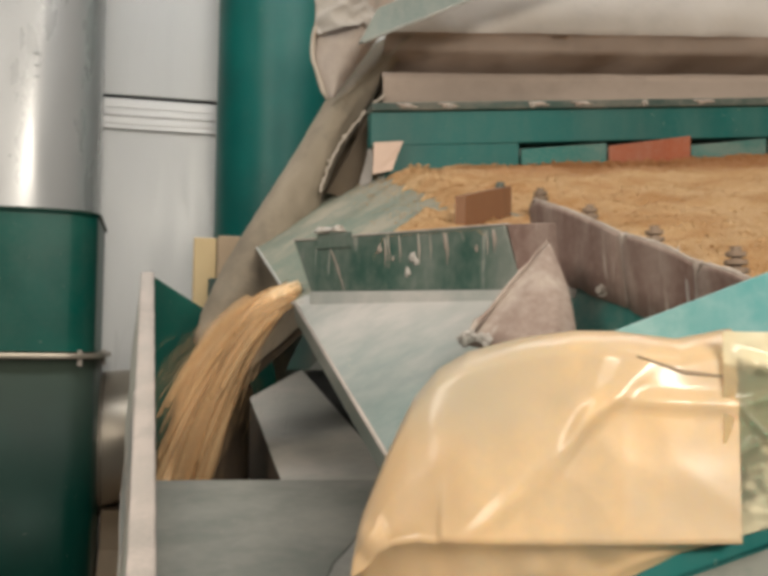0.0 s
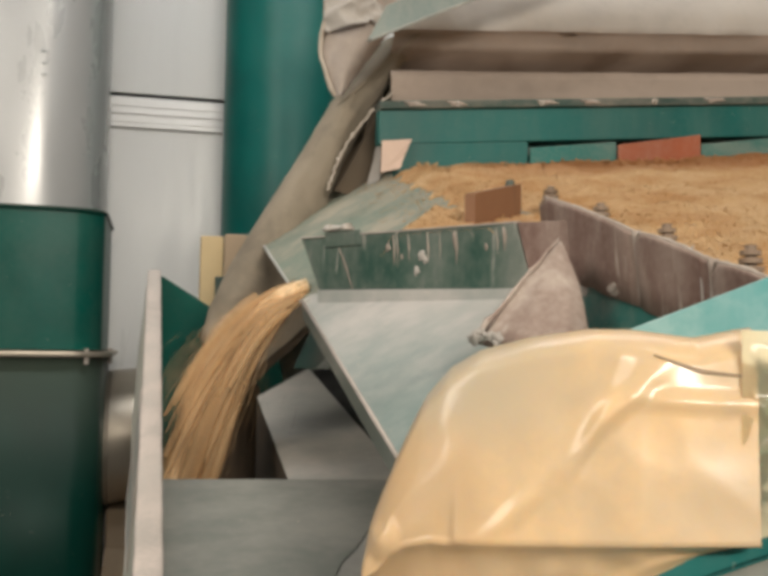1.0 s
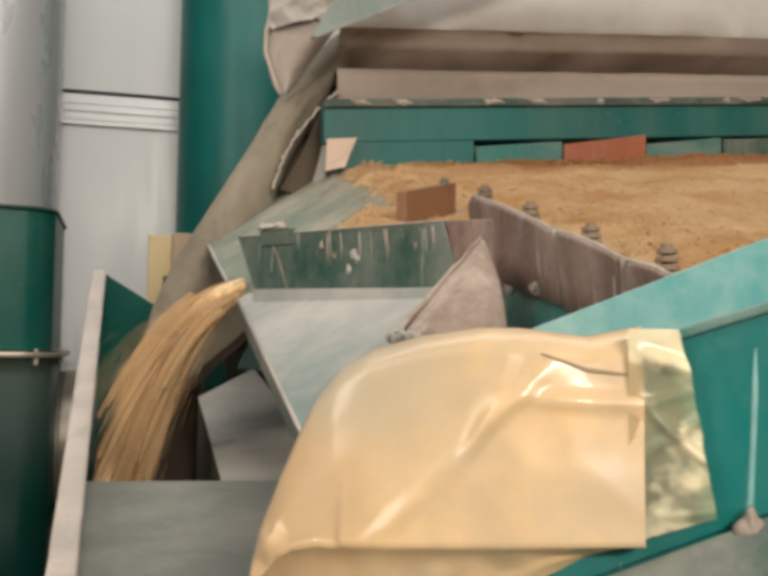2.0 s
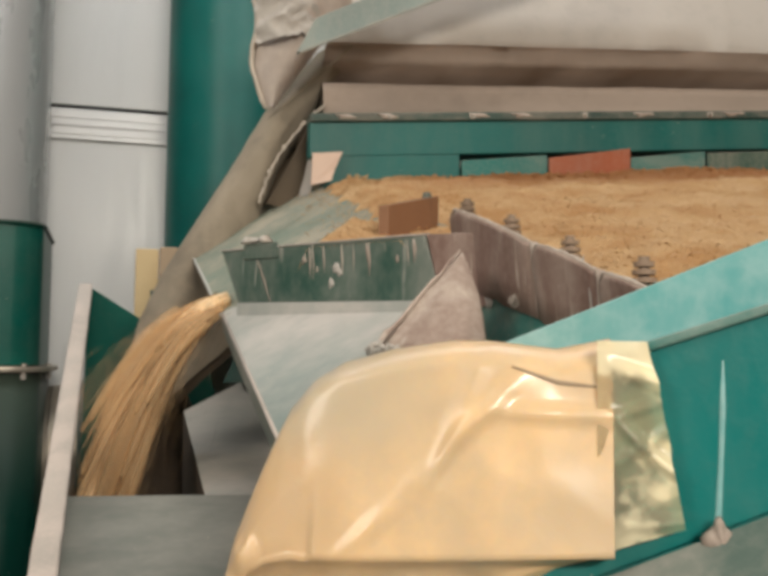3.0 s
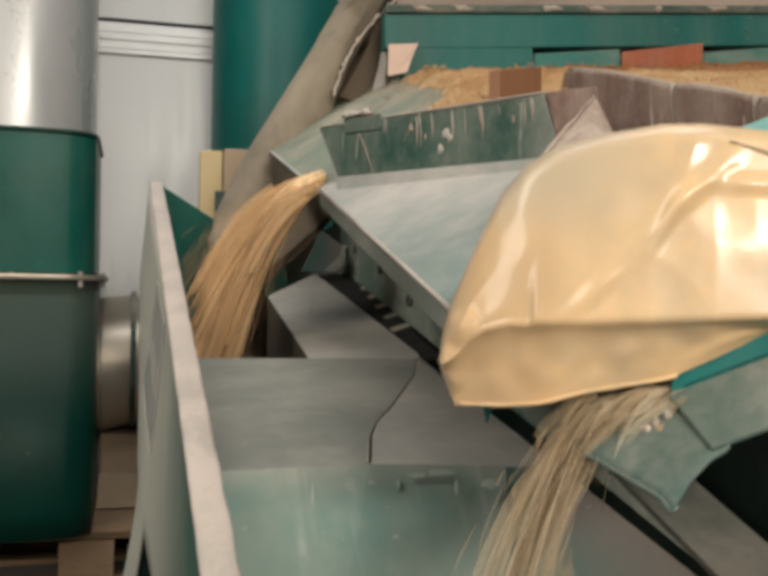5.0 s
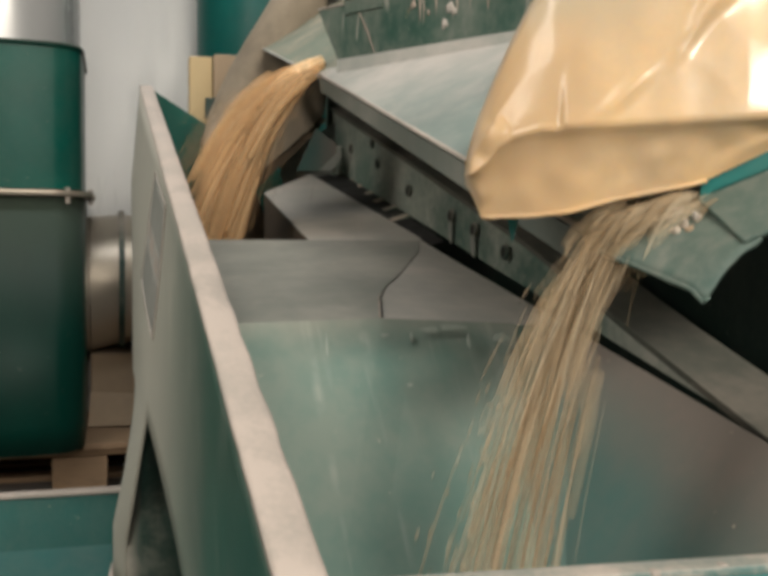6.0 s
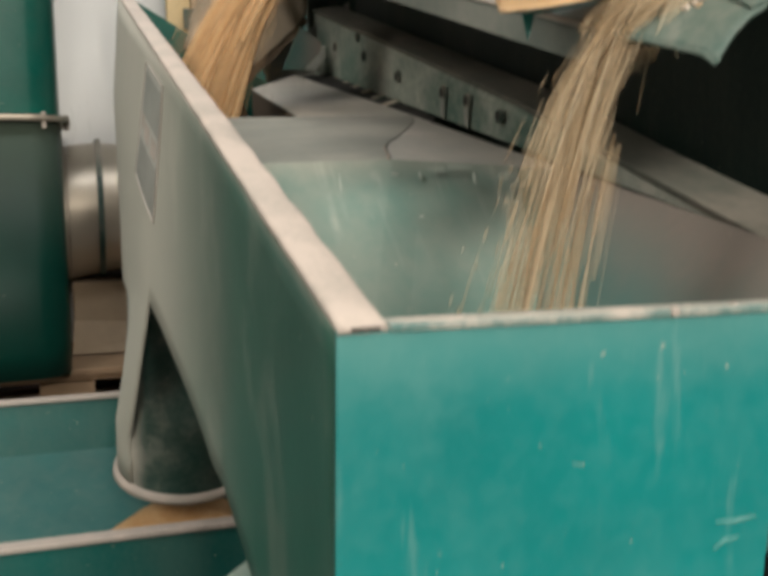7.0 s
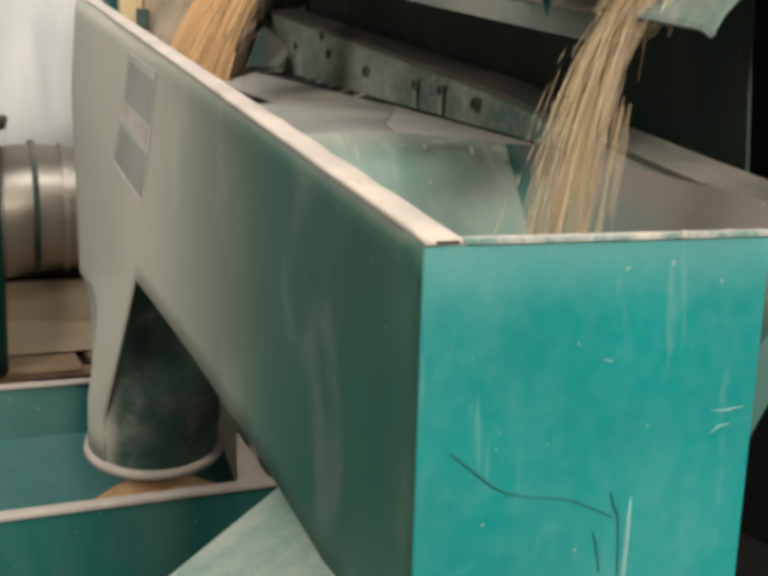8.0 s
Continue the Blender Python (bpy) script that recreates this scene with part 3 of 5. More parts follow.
def side_rows(y0, y1, n):
    ys = [y0 + (y1 - y0) * k / n for k in range(n + 1)]
    return [[(side_x(y, z), y + (0.028 if y < 0.46 else 0) * g, z) for g in [m / 12 for m in range(13)] for z in [rim_z(y) - 0.003 + (low_z(y) - rim_z(y) + 0.003) * g]] for y in ys]


N = 48
SC, SR = Vector((0.037, 1.735, 0.325)), 0.117


def flank_rows():
    """The rear of the side sheet, drawn on down and in to the left half of the round neck."""
    out = []
    for col in side_rows(1.41, 2.235, 26):
        y = col[-1][1]
        a = radians(214 - 112 * (y - 1.41) / 0.825)
        neck = [(SC.x + (SR + 0.0035) * math.cos(a), SC.y - 0.25 * dz + (SR + 0.0035) * 0.966 * math.sin(a), SC.z + dz + SR * 0.255 * math.sin(a)) for dz in (0.10, 0.055, 0.013)]
        out.append(col + [lerp(col[-1], neck[0], (g / 12) ** 1.1) for g in range(1, 13)] + neck[1:])
    return out


b = bmesh.new()
for rows in (side_rows(0.440, 1.41, 26), flank_rows()):
    grid = [[b.verts.new(q) for q in r] for r in rows]
    for ra, rb in zip(grid, grid[1:]):
        for i in range(len(ra) - 1):
            b.faces.new((ra[i], ra[i + 1], rb[i + 1], rb[i]))
bmesh.ops.remove_doubles(b, verts=b.verts, dist=0.0004)
bmesh.ops.recalc_face_normals(b, faces=b.faces)
bmesh.ops.solidify(b, geom=list(b.faces), thickness=0.003)
part("side_sheet", b, GREEN_SIDE, hopper, "dark green side sheet, paler towards the rear", True)
rim_rows = []
for i in range(91):
    y = 0.435 + 1.801 * i / 90
    f = (y - 0.435) / 1.801
    xa, xb = -0.0125 - 0.0105 * f, 0.0135 - 0.0075 * f
    row = []
    for g, dz in ((0.0, -0.0045), (0.02, -0.0012), (0.12, 0.0), (0.5, 0.0006), (0.88, 0.0), (0.98, -0.0012), (1.0, -0.0045)):
        wob = 0.0012 * noise.noise((y * 22, g * 2, 1.0)) + 0.0006 * noise.noise((y * 70, g * 5, 4.0))
        row.append((xa + (xb - xa) * g + (wob if g > 0.5 else 0.5 * wob) * min(1.0, i / 6), y, rim_z(y) + dz + 0.4 * wob))
    rim_rows.append(row)
part("rim_flange", ring_loft(rim_rows, closed=True, caps=True), RIM, hopper, "pale dusty top flange", True)
front = part("front_wall", plate_bm([(-0.0125, 0.437, 0.7715), (0.243, 0.420, 0.7715), (0.240, 0.447, 0.47), (-0.0125, 0.464, 0.47)], 0.004, away=(0, 1, 0)), TEAL_FRONT, hopper, "bright teal front sheet with scuffs")
part("front_rim", plate_bm([(0.0135, 0.433, 0.7735), (0.245, 0.4175, 0.7735), (0.245, 0.434, 0.7735), (0.0135, 0.450, 0.7735)], 0.005, 0.0015, away=(0, 0, -1)), RIM_WORN, hopper, "worn dusty folded rim")
part("rim_slot", box_bm((-0.006, 0.4335, 0.7700), (0.009, 0.4365, 0.7716), 0.0003), BLACK, hopper)
for f in (0.167, 0.205):
    part("bead", box_bm((f, 0.421, 0.769), (f + 0.005, 0.427, 0.7745), 0.0014), RIM, front)


def front_at(x, z, proud=0.0001):
    return (x, 0.4362 - 0.0665 * (x + 0.0125) + (0.7715 - z) * 0.0896 - proud, z)


part("scuff", tube_bm([front_at(x, z) for x, z in ((0.009, 0.637), (0.020, 0.628), (0.038, 0.613), (0.050, 0.606), (0.063, 0.602), (0.082, 0.599), (0.1, 0.595), (0.132, 0.579))], [0.0003, 0.0008, 0.0009, 0.0007, 0.0006, 0.0006, 0.0007, 0.0005], 6), WAX, front)
part("scuff", tube_bm([front_at(x, z) for x, z in ((0.129, 0.597), (0.132, 0.588), (0.136, 0.580), (0.138, 0.56), (0.139, 0.53))], [0.0006, 0.0012, 0.0010, 0.0008, 0.0005], 6), WAX, front)
part("scuff", tube_bm([front_at(x, z) for x, z in ((0.117, 0.570), (0.120, 0.562), (0.124, 0.54))], [0.0004, 0.0009, 0.0006], 6), WAX, front)

for pts, r in ((((0.146, 0.592), (0.1455, 0.575), (0.145, 0.555), (0.144, 0.53), (0.143, 0.50)), 0.0020), (((0.206, 0.648), (0.218, 0.647), (0.232, 0.649)), 0.0010), (((0.206, 0.631), (0.213, 0.636), (0.222, 0.637)), 0.0010)):
    part("smear", tube_bm([Vector(front_at(x, z, -r * 0.72)) for x, z in pts], [r * 0.4] + [r] * (len(pts) - 2) + [r * 0.5], 10), SMEAR, front, "pale dusty smear", True)
TEAR = ((0.300, 1.211), (0.2716, 1.128), (0.239, 1.062), (0.2061, 0.995), (0.183, 0.957), (0.1726, 0.929), (0.163, 0.905), (0.1584, 0.885), (0.1445, 0.831))


def shelf_z(x, y):
    return 0.8555 + (y - 0.834) * 0.1565 + x * 0.034


part("shelf_sheet", plate_bm([(x, y, shelf_z(x, y)) for x, y in ((0.0, 1.262),) + TEAR + ((0.0, 0.834),)], 0.0015, 0.0, away=(0, 0, -1)), SHELF, hopper, "grey dusty shelf sheet with a torn corner")


def cover_z(x, y):
    return 0.9201 + 0.1926 * (y - 1.284) + 0.088 * (x - 0.173)


part("cover_sheet", plate_bm([(x, y, cover_z(x, y)) for x, y in ((0.303, 1.200), (0.172, 1.222), (0.1725, 1.70), (0.290, 1.876), (0.3165, 1.256))], 0.002, 0.0, away=(0, 0, -1)), SHEET, hopper, "pale grey sloping cover sheet")
part("corner_sheet", plate_bm([(0.318, 1.255, 0.9236), (0.333, 0.845, 0.8480)] + [(x + 0.0008, y, shelf_z(x, y) - 0.0006) for x, y in reversed(TEAR)], 0.0015, 0.0, away=(0, 0, -1)), SHEET, hopper, "pale grey corner sheet beyond the seam")
rng = random.Random(4)
crack = []
for k in range(49):
    u = k / 48 * 8
    x, y = lerp(TEAR[min(7, int(u))], TEAR[min(7, int(u)) + 1], u - min(7, int(u)))
    crack.append(Vector((x + 0.0004, y, shelf_z(x, y) + 0.0001)))
part("torn_seam", tube_bm(crack, [0.0003 + 0.0011 * max(0.0, (k - 20) / 28) * rng.uniform(0.2, 1.0) for k in range(49)], 6), BLACK, hopper, "dark torn seam")
part("curled_edge", tube_bm([c + Vector((-0.002 - 0.0012 * noise.noise((k, 2, 2)), 0, 0.0012)) for k, c in enumerate(crack[32:])], [0.0003 + 0.0010 * (k / 16) * rng.uniform(0.3, 1.0) for k in range(17)], 6), SEAM, hopper, "pale curled edge of the tear", True)
part("cover_edge", plate_bm([(0.1722, 1.262, cover_z(0.172, 1.262) - 0.003), (0.1727, 1.70, cover_z(0.172, 1.70) - 0.003), (0.172, 1.69, 0.80), (0.172, 1.264, 0.75)], 0.003, away=(1, 0, 0)), HOLLOW_SHADE, hopper, "side of the cover, the hollow's shade put into dark brown")
slope = part("back_slope", plate_bm([(0.0, 0.8338, 0.8548), (0.144, 0.829, 0.8584), (0.275, 0.8405, 0.8508), (0.165, 0.50, 0.55), (0.0, 0.50, 0.55)], 0.003, 0.0), SLOPE_TEAL, hopper, "teal slope with dust runs")
SLOPE_UP, SLOPE_ALONG, SLOPE_OUT = Vector((0.045, 0.72, 0.69)), Vector((1, -0.03, 0.02)), Vector((0.0, -0.69, 0.72))
for k, (x, y, z, w, h) in enumerate(((0.185, 0.8163, 0.8488, 0.008, 0.003), (0.247, 0.806, 0.842, 0.009, 0.005), (0.136, 0.815, 0.8447, 0.010, 0.003), (0.205, 0.818, 0.851, 0.012, 0.003), (0.1528, 0.775, 0.808, 0.0022, 0.0022))):
    splat("dust_lump", Vector((x, y, z)) + SLOPE_OUT * 0.0030, SLOPE_ALONG, SLOPE_UP, SLOPE_OUT, (w, h, 0.0002), 60.0 + k, DRIP, slope)
for pts, r in ((((0.0923, 0.822, 0.8495), (0.090, 0.808, 0.8365), (0.0883, 0.797, 0.826)), 0.0017), (((0.1130, 0.797, 0.8275), (0.1095, 0.776, 0.8075), (0.1062, 0.7555, 0.788)), 0.0024), (((0.2176, 0.811, 0.8463), (0.216, 0.805, 0.8405), (0.2146, 0.800, 0.836)), 0.0018), (((0.166, 0.815, 0.847), (0.1655, 0.811, 0.843), (0.165, 0.807, 0.840)), 0.0014)):
    part("dust_run", tube_bm([Vector(q) + SLOPE_OUT * (0.0033 - r * 0.9) for q in pts], [r * 0.5, r, r * 0.6], 10), DRIP, slope, "pale dust run", True)
part("side_slope", plate_bm([(0.275, 0.8405, 0.8505), (0.333, 0.846, 0.8475), (0.345, 0.43, 0.772), (0.25, 0.455, 0.60), (0.165, 0.50, 0.55)], 0.003), SLOPE_GREY, hopper, "grey brown dusty slope")
part("under_sheet", plate_bm([(0.0, 1.262, 0.919), (0.30, 1.212, 0.921), (0.27, 1.30, 0.62), (0.0, 1.31, 0.62)], 0.003), GREEN_BODY, hopper)
part("back_wall", plate_bm([(-0.004, 2.222, rim_z(2.222) - 0.002), (0.30, 2.19, 1.055), (0.30, 2.2, 0.60), (-0.01, 2.24, 0.60)], 0.004, away=(0, 1, 0)), DRUM_GREEN, hopper, "dark green back plate")
# heap added where the hopper's back lies in shade
heap("shaded_heap", 0.165, 2.03, 0.66, 0.15, 0.17, 0.40, 9, "added heap of grain inside the hopper, its shade put into dark brown", mat=SHADED_GRAIN)
part("right_wall", plate_bm([(0.303, 2.19, 1.05), (0.305, 1.93, 1.045), (0.317, 1.28, 0.915), (0.28, 1.3, 0.60), (0.28, 2.2, 0.60)], 0.004), GREEN_BODY, hopper)
part("lower_front", plate_bm([(-0.010, 0.45, 0.468), (0.24, 0.45, 0.468), (0.2, 0.7, 0.10), (0.03, 0.7, 0.10)], 0.004), GREEN_DARK, hopper)
part("pale_shoe", plate_bm([(0.01, 0.818, 0.512), (-0.26, 0.70, 0.395), (-0.26, 0.42, 0.36), (-0.004, 0.45, 0.462), (-0.008, 0.60, 0.495)], 0.004, away=(0, 0, -1)), TEAL_PALE, hopper, "pale dusty green outlet shoe")
part("shoe_leg", plate_bm([(-0.258, 0.70, 0.393), (-0.258, 0.42, 0.358), (-0.258, 0.42, 0.002), (-0.258, 0.70, 0.002)], 0.004), GREEN_DARK, hopper)
for x0, y0 in ((0.2, 0.55), (0.2, 2.1)):
    part("leg", box_bm((x0, y0, 0.002), (x0 + 0.04, y0 + 0.04, 0.62)), GREEN_BODY, hopper)

# the spout runs from the rear box to a round ring, square to the slope

def box_ring(x0, x1, y0, y1, z0, slope):
    pts = []
    for k in range(N):
        a = 2 * math.pi * (k + 0.5) / N
        c, s = math.cos(a), math.sin(a)
        q = max(abs(c), abs(s))
        c, s = c / q * (0.97 + 0.03 * abs(c)), s / q
        x, y = (x0 + x1) / 2 + c * (x1 - x0) / 2, (y0 + y1) / 2 + s * (y1 - y0) / 2
        if c < 0 and abs(c) > 0.95:
            x = side_x(y, low_z(y)) + 0.004
        pts.append((x, y, z0 + slope * (y - y0)))
    return pts


def round_ring(r, dz):
    return [(SC.x + r * math.cos(2 * math.pi * (k + 0.5) / N), SC.y + dz * -0.25 + r * 0.966 * math.sin(2 * math.pi * (k + 0.5) / N), SC.z + dz + r * 0.255 * math.sin(2 * math.pi * (k + 0.5) / N)) for k in range(N)]


top_ring, low_ring = box_ring(-0.046, 0.28, 1.425, 2.232, 0.673, -0.060), round_ring(SR, 0.10)


def spout_ring(f):
    """Between the box and the round neck, with the front pressed in to a pocket below the side sheet."""
    ring = []
    for p, q in zip(top_ring, low_ring):
        x, y, z = lerp(p, q, f ** 1.15)
        near = max(0.0, min(1.0, (1.70 - y) / 0.20)) * max(0.0, min(1.0, (x + 0.052) / 0.03))
        ring.append((x, y + 0.075 * near * math.sin(math.pi * min(1.0, f * 1.08) ** 0.6), z))
    return ring


rings = [spout_ring(k / 14) for k in range(15)] + [round_ring(SR + 0.003, 0.07), round_ring(SR, 0.05), round_ring(SR - 0.001, 0.012)]
spout = part("spout", ring_loft(rings), GREEN_SPOUT, hopper, "tapered spout, dusty green", True)
part("spout_ring", ring_loft([round_ring(SR - 0.003, 0.012), round_ring(SR + 0.010, 0.010), round_ring(SR + 0.012, 0.0), round_ring(SR - 0.003, -0.002), round_ring(SR - 0.003, 0.012)]), RIM, spout, "pale rolled ring", True)

# worn safety sticker on the side sheet
def sticker_at(f, g, proud=0.0012):
    a, b, c, d = (1.29, 0.965), (1.50, 1.020), (1.61, 0.855), (1.365, 0.785)
    y, z = lerp(lerp(a, b, f), lerp(d, c, f), g)
    return (side_x(y, z) - proud - 0.0005, y, z)


sticker = part("sticker", ring_loft([[sticker_at(i / 8, j / 8, 0.0006) for j in range(9)] for i in range(9)], closed=False), STICKER, hopper, "worn grey safety sticker with a white border")
for f0, f1, g0, g1, mat in ((0.05, 0.95, 0.06, 0.40, STICKER_DARK), (0.05, 0.95, 0.62, 0.96, STICKER_DARK), (0.1, 0.35, 0.44, 0.58, RIM), (0.45, 0.7, 0.43, 0.57, RIM), (0.75, 0.92, 0.40, 0.52, RIM)):
    part("print", ring_loft([[sticker_at(f0 + (f1 - f0) * i / 4, g0 + (g1 - g0) * j / 4) for j in range(5)] for i in range(5)], closed=False), mat, sticker)
for pa, pb in (((0, 0), (0, 1)), ((0, 1), (1, 1)), ((0, 0), (1, 0)), ((1, 0), (1, 1))):
    part("border", tube_bm([sticker_at(*lerp(pa, pb, k / 6), 0.0008) for k in range(7)], 0.0015, 6), CANVAS_PALE, sticker)

# ---------------------------------------------------------------- separator body
body = thing("gravity_separator", (0.7, 1.2, 0.0), "dark green separator body with a long slotted side beam", "machine")


def beam_z(y):
    return 1.187 - 0.262 * (1.964 - y)


def sheet_z(y):
    return 0.797 + 0.187 * (y - 0.56)


def flange_z(y):
    """The beam's top runs straight, and bends down towards its near end."""
    knots = ((0.30, 0.712), (0.60, 0.800), (0.75, 0.845), (1.0, 0.9265), (1.966, 1.1875))
    for (a, za), (b, zb) in zip(knots, knots[1:]):
        if y <= b:
            return za + (zb - za) * (y - a) / (b - a)
    return knots[-1][1]


beam_top = [(0.366 - 0.014 * (y - 0.63) / 1.334, y, flange_z(y)) for y in (0.63, 0.75, 1.0, 1.964)]
beam = part("side_beam", plate_bm(beam_top + [(0.352, 1.95, sheet_z(1.95) + 0.004), (0.362, 0.64, flange_z(0.63) - 0.006)], 0.006, away=(1, 0, 0)), BEAM, body, "dark green beam with bolt holes")
skin("beam_flange", [[(x0 + 0.0102 * (1.966 - y) / 1.666, y, flange_z(y) + 0.16 * max(0.0, x0 - 0.352) + 0.001 * noise.noise((y * 9, x0 * 30, 1.0))) for x0 in (0.348, 0.358, 0.372, 0.388, 0.405)] for y in [0.30 + 1.666 * k / 40 for k in range(41)]], 0.006, BEAM_TOP, body, "dusty brown-grey top flange", False)
for y, dz in ((1.80, -0.05), (1.645, -0.012), (1.61, -0.04), (1.43, -0.045), (1.235, -0.035), (1.15, -0.03), (1.05, -0.03)):
    z = beam_z(y) + dz - 0.004
    part("bolt_hole", tube_bm([(0.3530, y, z), (0.3495, y, z)], [0.0095, 0.0085], 14), FLANGE, beam, "worn hole rim")
    part("hole_core", tube_bm([(0.3530, y, z), (0.3492, y, z)], 0.0060, 12), BLACK, beam)
for y, dz, h in ((1.235, -0.045, 0.030), (1.15, -0.042, 0.028), (1.80, -0.055, 0.022), (1.52, -0.05, 0.02)):
    z = beam_z(y) + dz
    part("dust_smear", plate_bm([(0.3508, y + 0.008, z), (0.3512, y - 0.006, z + 0.002), (0.3516, y - 0.004, z - h), (0.3512, y + 0.005, z - h * 0.8)], 0.001, 0.0), SHEET, beam)
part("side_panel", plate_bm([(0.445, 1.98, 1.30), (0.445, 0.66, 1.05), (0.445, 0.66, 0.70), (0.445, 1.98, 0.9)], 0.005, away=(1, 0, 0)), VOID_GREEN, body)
part("dust_guard", plate_bm([(0.250, 1.80, 1.046), (0.285, 1.80, 1.125), (0.325, 1.80, 1.098), (0.322, 1.80, 1.046)], 0.004, 0.001, away=(0, 1, 0)), SLOPE_GREY, body, "brown dusted guard plate")
part("guard_tab", plate_bm([(0.290, 1.79, 1.047), (0.330, 1.79, 1.088), (0.332, 1.79, 1.070), (0.312, 1.79, 1.045)], 0.003, 0.001, away=(0, 1, 0)), SHEET, body)
part("round_post", tube_bm([(0.343, 1.87, 0.99), (0.343, 1.87, 1.092), (0.343, 1.87, 1.10)], [0.013, 0.013, 0.009], 16), BEAM, body, "grey-green round post", True)
# the black panel and pan below stand in for the shade inside the body
part("shade_panel", box_bm((1.25, 0.3, 0.0), (1.26, 2.1, 1.30), 0.002), BLACK, body)
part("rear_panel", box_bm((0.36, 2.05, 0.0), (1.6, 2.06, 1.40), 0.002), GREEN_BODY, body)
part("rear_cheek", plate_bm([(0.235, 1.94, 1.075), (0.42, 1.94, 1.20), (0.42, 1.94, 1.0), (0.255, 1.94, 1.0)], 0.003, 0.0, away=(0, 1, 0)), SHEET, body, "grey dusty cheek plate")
part("shade_pan", box_bm((0.37, 0.1, 0.002), (1.5, 2.05, 0.05), 0.002), BLACK, body)
for k in range(6):
    y = 1.775 - 0.072 * k
    z = cover_z(0.31, y) - 0.007
    part("slat", plate_bm([(0.322, y, z), (0.352, y, z + 0.010), (0.352, y + 0.022, z + 0.0145), (0.322, y + 0.022, z + 0.0045)], 0.003, 0.0008, away=(0, 0, -1)), GREEN_DARK, body)
# black sheet in place of the shade between and behind the slats
part("shade_well", plate_bm([(0.292, 1.88, cover_z(0.292, 1.88) - 0.006), (0.350, 1.88, 1.05), (0.350, 1.26, 0.925), (0.318, 1.262, 0.918)], 0.003, 0.0, away=(0, 0, -1)), BLACK, body)
for x0, y0 in ((0.40, 0.32), (0.40, 1.98), (1.4, 0.32), (1.4, 1.98)):
    part("leg", box_bm((x0, y0, 0.05), (x0 + 0.06, y0 + 0.06, 0.85)), GREEN_BODY, body)

# ---------------------------------------------------------------- vibrating deck


def deck_z(x, y):
    return 1.429 + 0.083 * (x - 0.453) + 0.272 * (y - 1.75)


deck = thing("separator_deck", (0.8, 1.2, 1.05), "tilted vibrating separator deck with green side rails", "machine")
part("deck_plate", plate_bm([(0.205, 1.36, 1.150), (0.38, 0.97, 1.14), (0.405, 0.61, 1.04), (1.7, 0.61, 1.14), (1.7, 1.80, 1.46), (0.42, 1.86, 1.37)], 0.02, away=(0, 0, -1)), GREEN_BODY, deck)
frame_beam = part("frame_beam", plate_bm([(0.402, 1.795, 1.541), (1.75, 1.745, 1.645), (1.75, 1.745, 1.580), (0.402, 1.795, 1.475)], 0.03, 0.002, away=(0, 1, 0)), TEAL, deck, "teal painted frame beam")
part("frame_flange", plate_bm([(0.402, 1.787, 1.558), (1.75, 1.737, 1.662), (1.75, 1.737, 1.645), (0.402, 1.787, 1.542)], 0.045, 0.002, away=(0, 1, 0)), FLANGE, deck, "dusty grey-green flange with bolts")
for x, mat in ((0.555, BOLT), (0.725, BOLT), (0.965, BOLT), (1.25, BOLT)):
    f = (x - 0.402) / 1.348
    part("frame_bolt", bolt_bm((x, 1.786 - 0.05 * f, 1.549 + 0.104 * f), (0, -1, 0.1), 0.0042, 0.006), mat, deck)
for x0, x1, da, db, zb, mat in ((0.430, 0.700, 0.0012, 0.0012, 1.405, TEAL), (0.704, 0.884, 0.014, 0.006, 1.415, GATE), (0.887, 1.066, 0.013, -0.004, 1.42, ORANGE), (1.069, 1.240, 0.015, 0.004, 1.44, GATE), (1.246, 1.42, 0.008, 0.006, 1.45, GREEN_DARK), (1.424, 1.60, 0.003, 0.003, 1.46, TEAL)):
    y = 1.788 - 0.037 * (x0 - 0.4)
    low = lambda x: 1.475 + 0.0779 * (x - 0.402)
    out = 0.004 if mat is ORANGE else 0.0
    part("gate_plate", plate_bm([(x0, y - out, low(x0) - da), (x1, y - out - 0.006, low(x1) - db), (x1, y - out - 0.006, zb), (x0, y - out, zb)], 0.004, 0.001, away=(0, 1, 0)), mat, deck, "orange primed gate plate" if mat is ORANGE else "")
for x in (0.47, 0.553, 0.74, 0.83, 1.10, 1.31):
    f = (x - 0.402) / 1.348
    splat("dust_smear", (x, 1.7865 - 0.05 * f, 1.551 + 0.104 * f), (1, 0, 0.077), (0, 0, 1), (0, -1, 0), (0.022 - 0.008 * (x % 0.3), 0.005, 0.003), 50.0 + x, SEAM, frame_beam)
part("rear_strip", plate_bm([(0.432, 1.828, 1.500), (1.75, 1.778, 1.605), (1.75, 1.778, 1.44), (0.432, 1.828, 1.38)], 0.004, 0.0, away=(0, 1, 0)), GREEN_BODY, deck)
part("corner_card", plate_bm([(0.404, 1.776, 1.478), (0.462, 1.774, 1.484), (0.447, 1.770, 1.45), (0.438, 1.764, 1.425), (0.400, 1.764, 1.415)], 0.002, 0.0), CARD_PINK, deck, "torn cream card")

rail = part("end_rail", plate_bm([(0.195, 1.360, 1.242), (0.368, 0.978, 1.228), (0.379, 0.953, 1.1565), (0.214, 1.318, 1.168)], 0.006, 0.0012, away=(0.9, 0.42, 0)), RAIL, deck, "dark green end rail with dust runs")
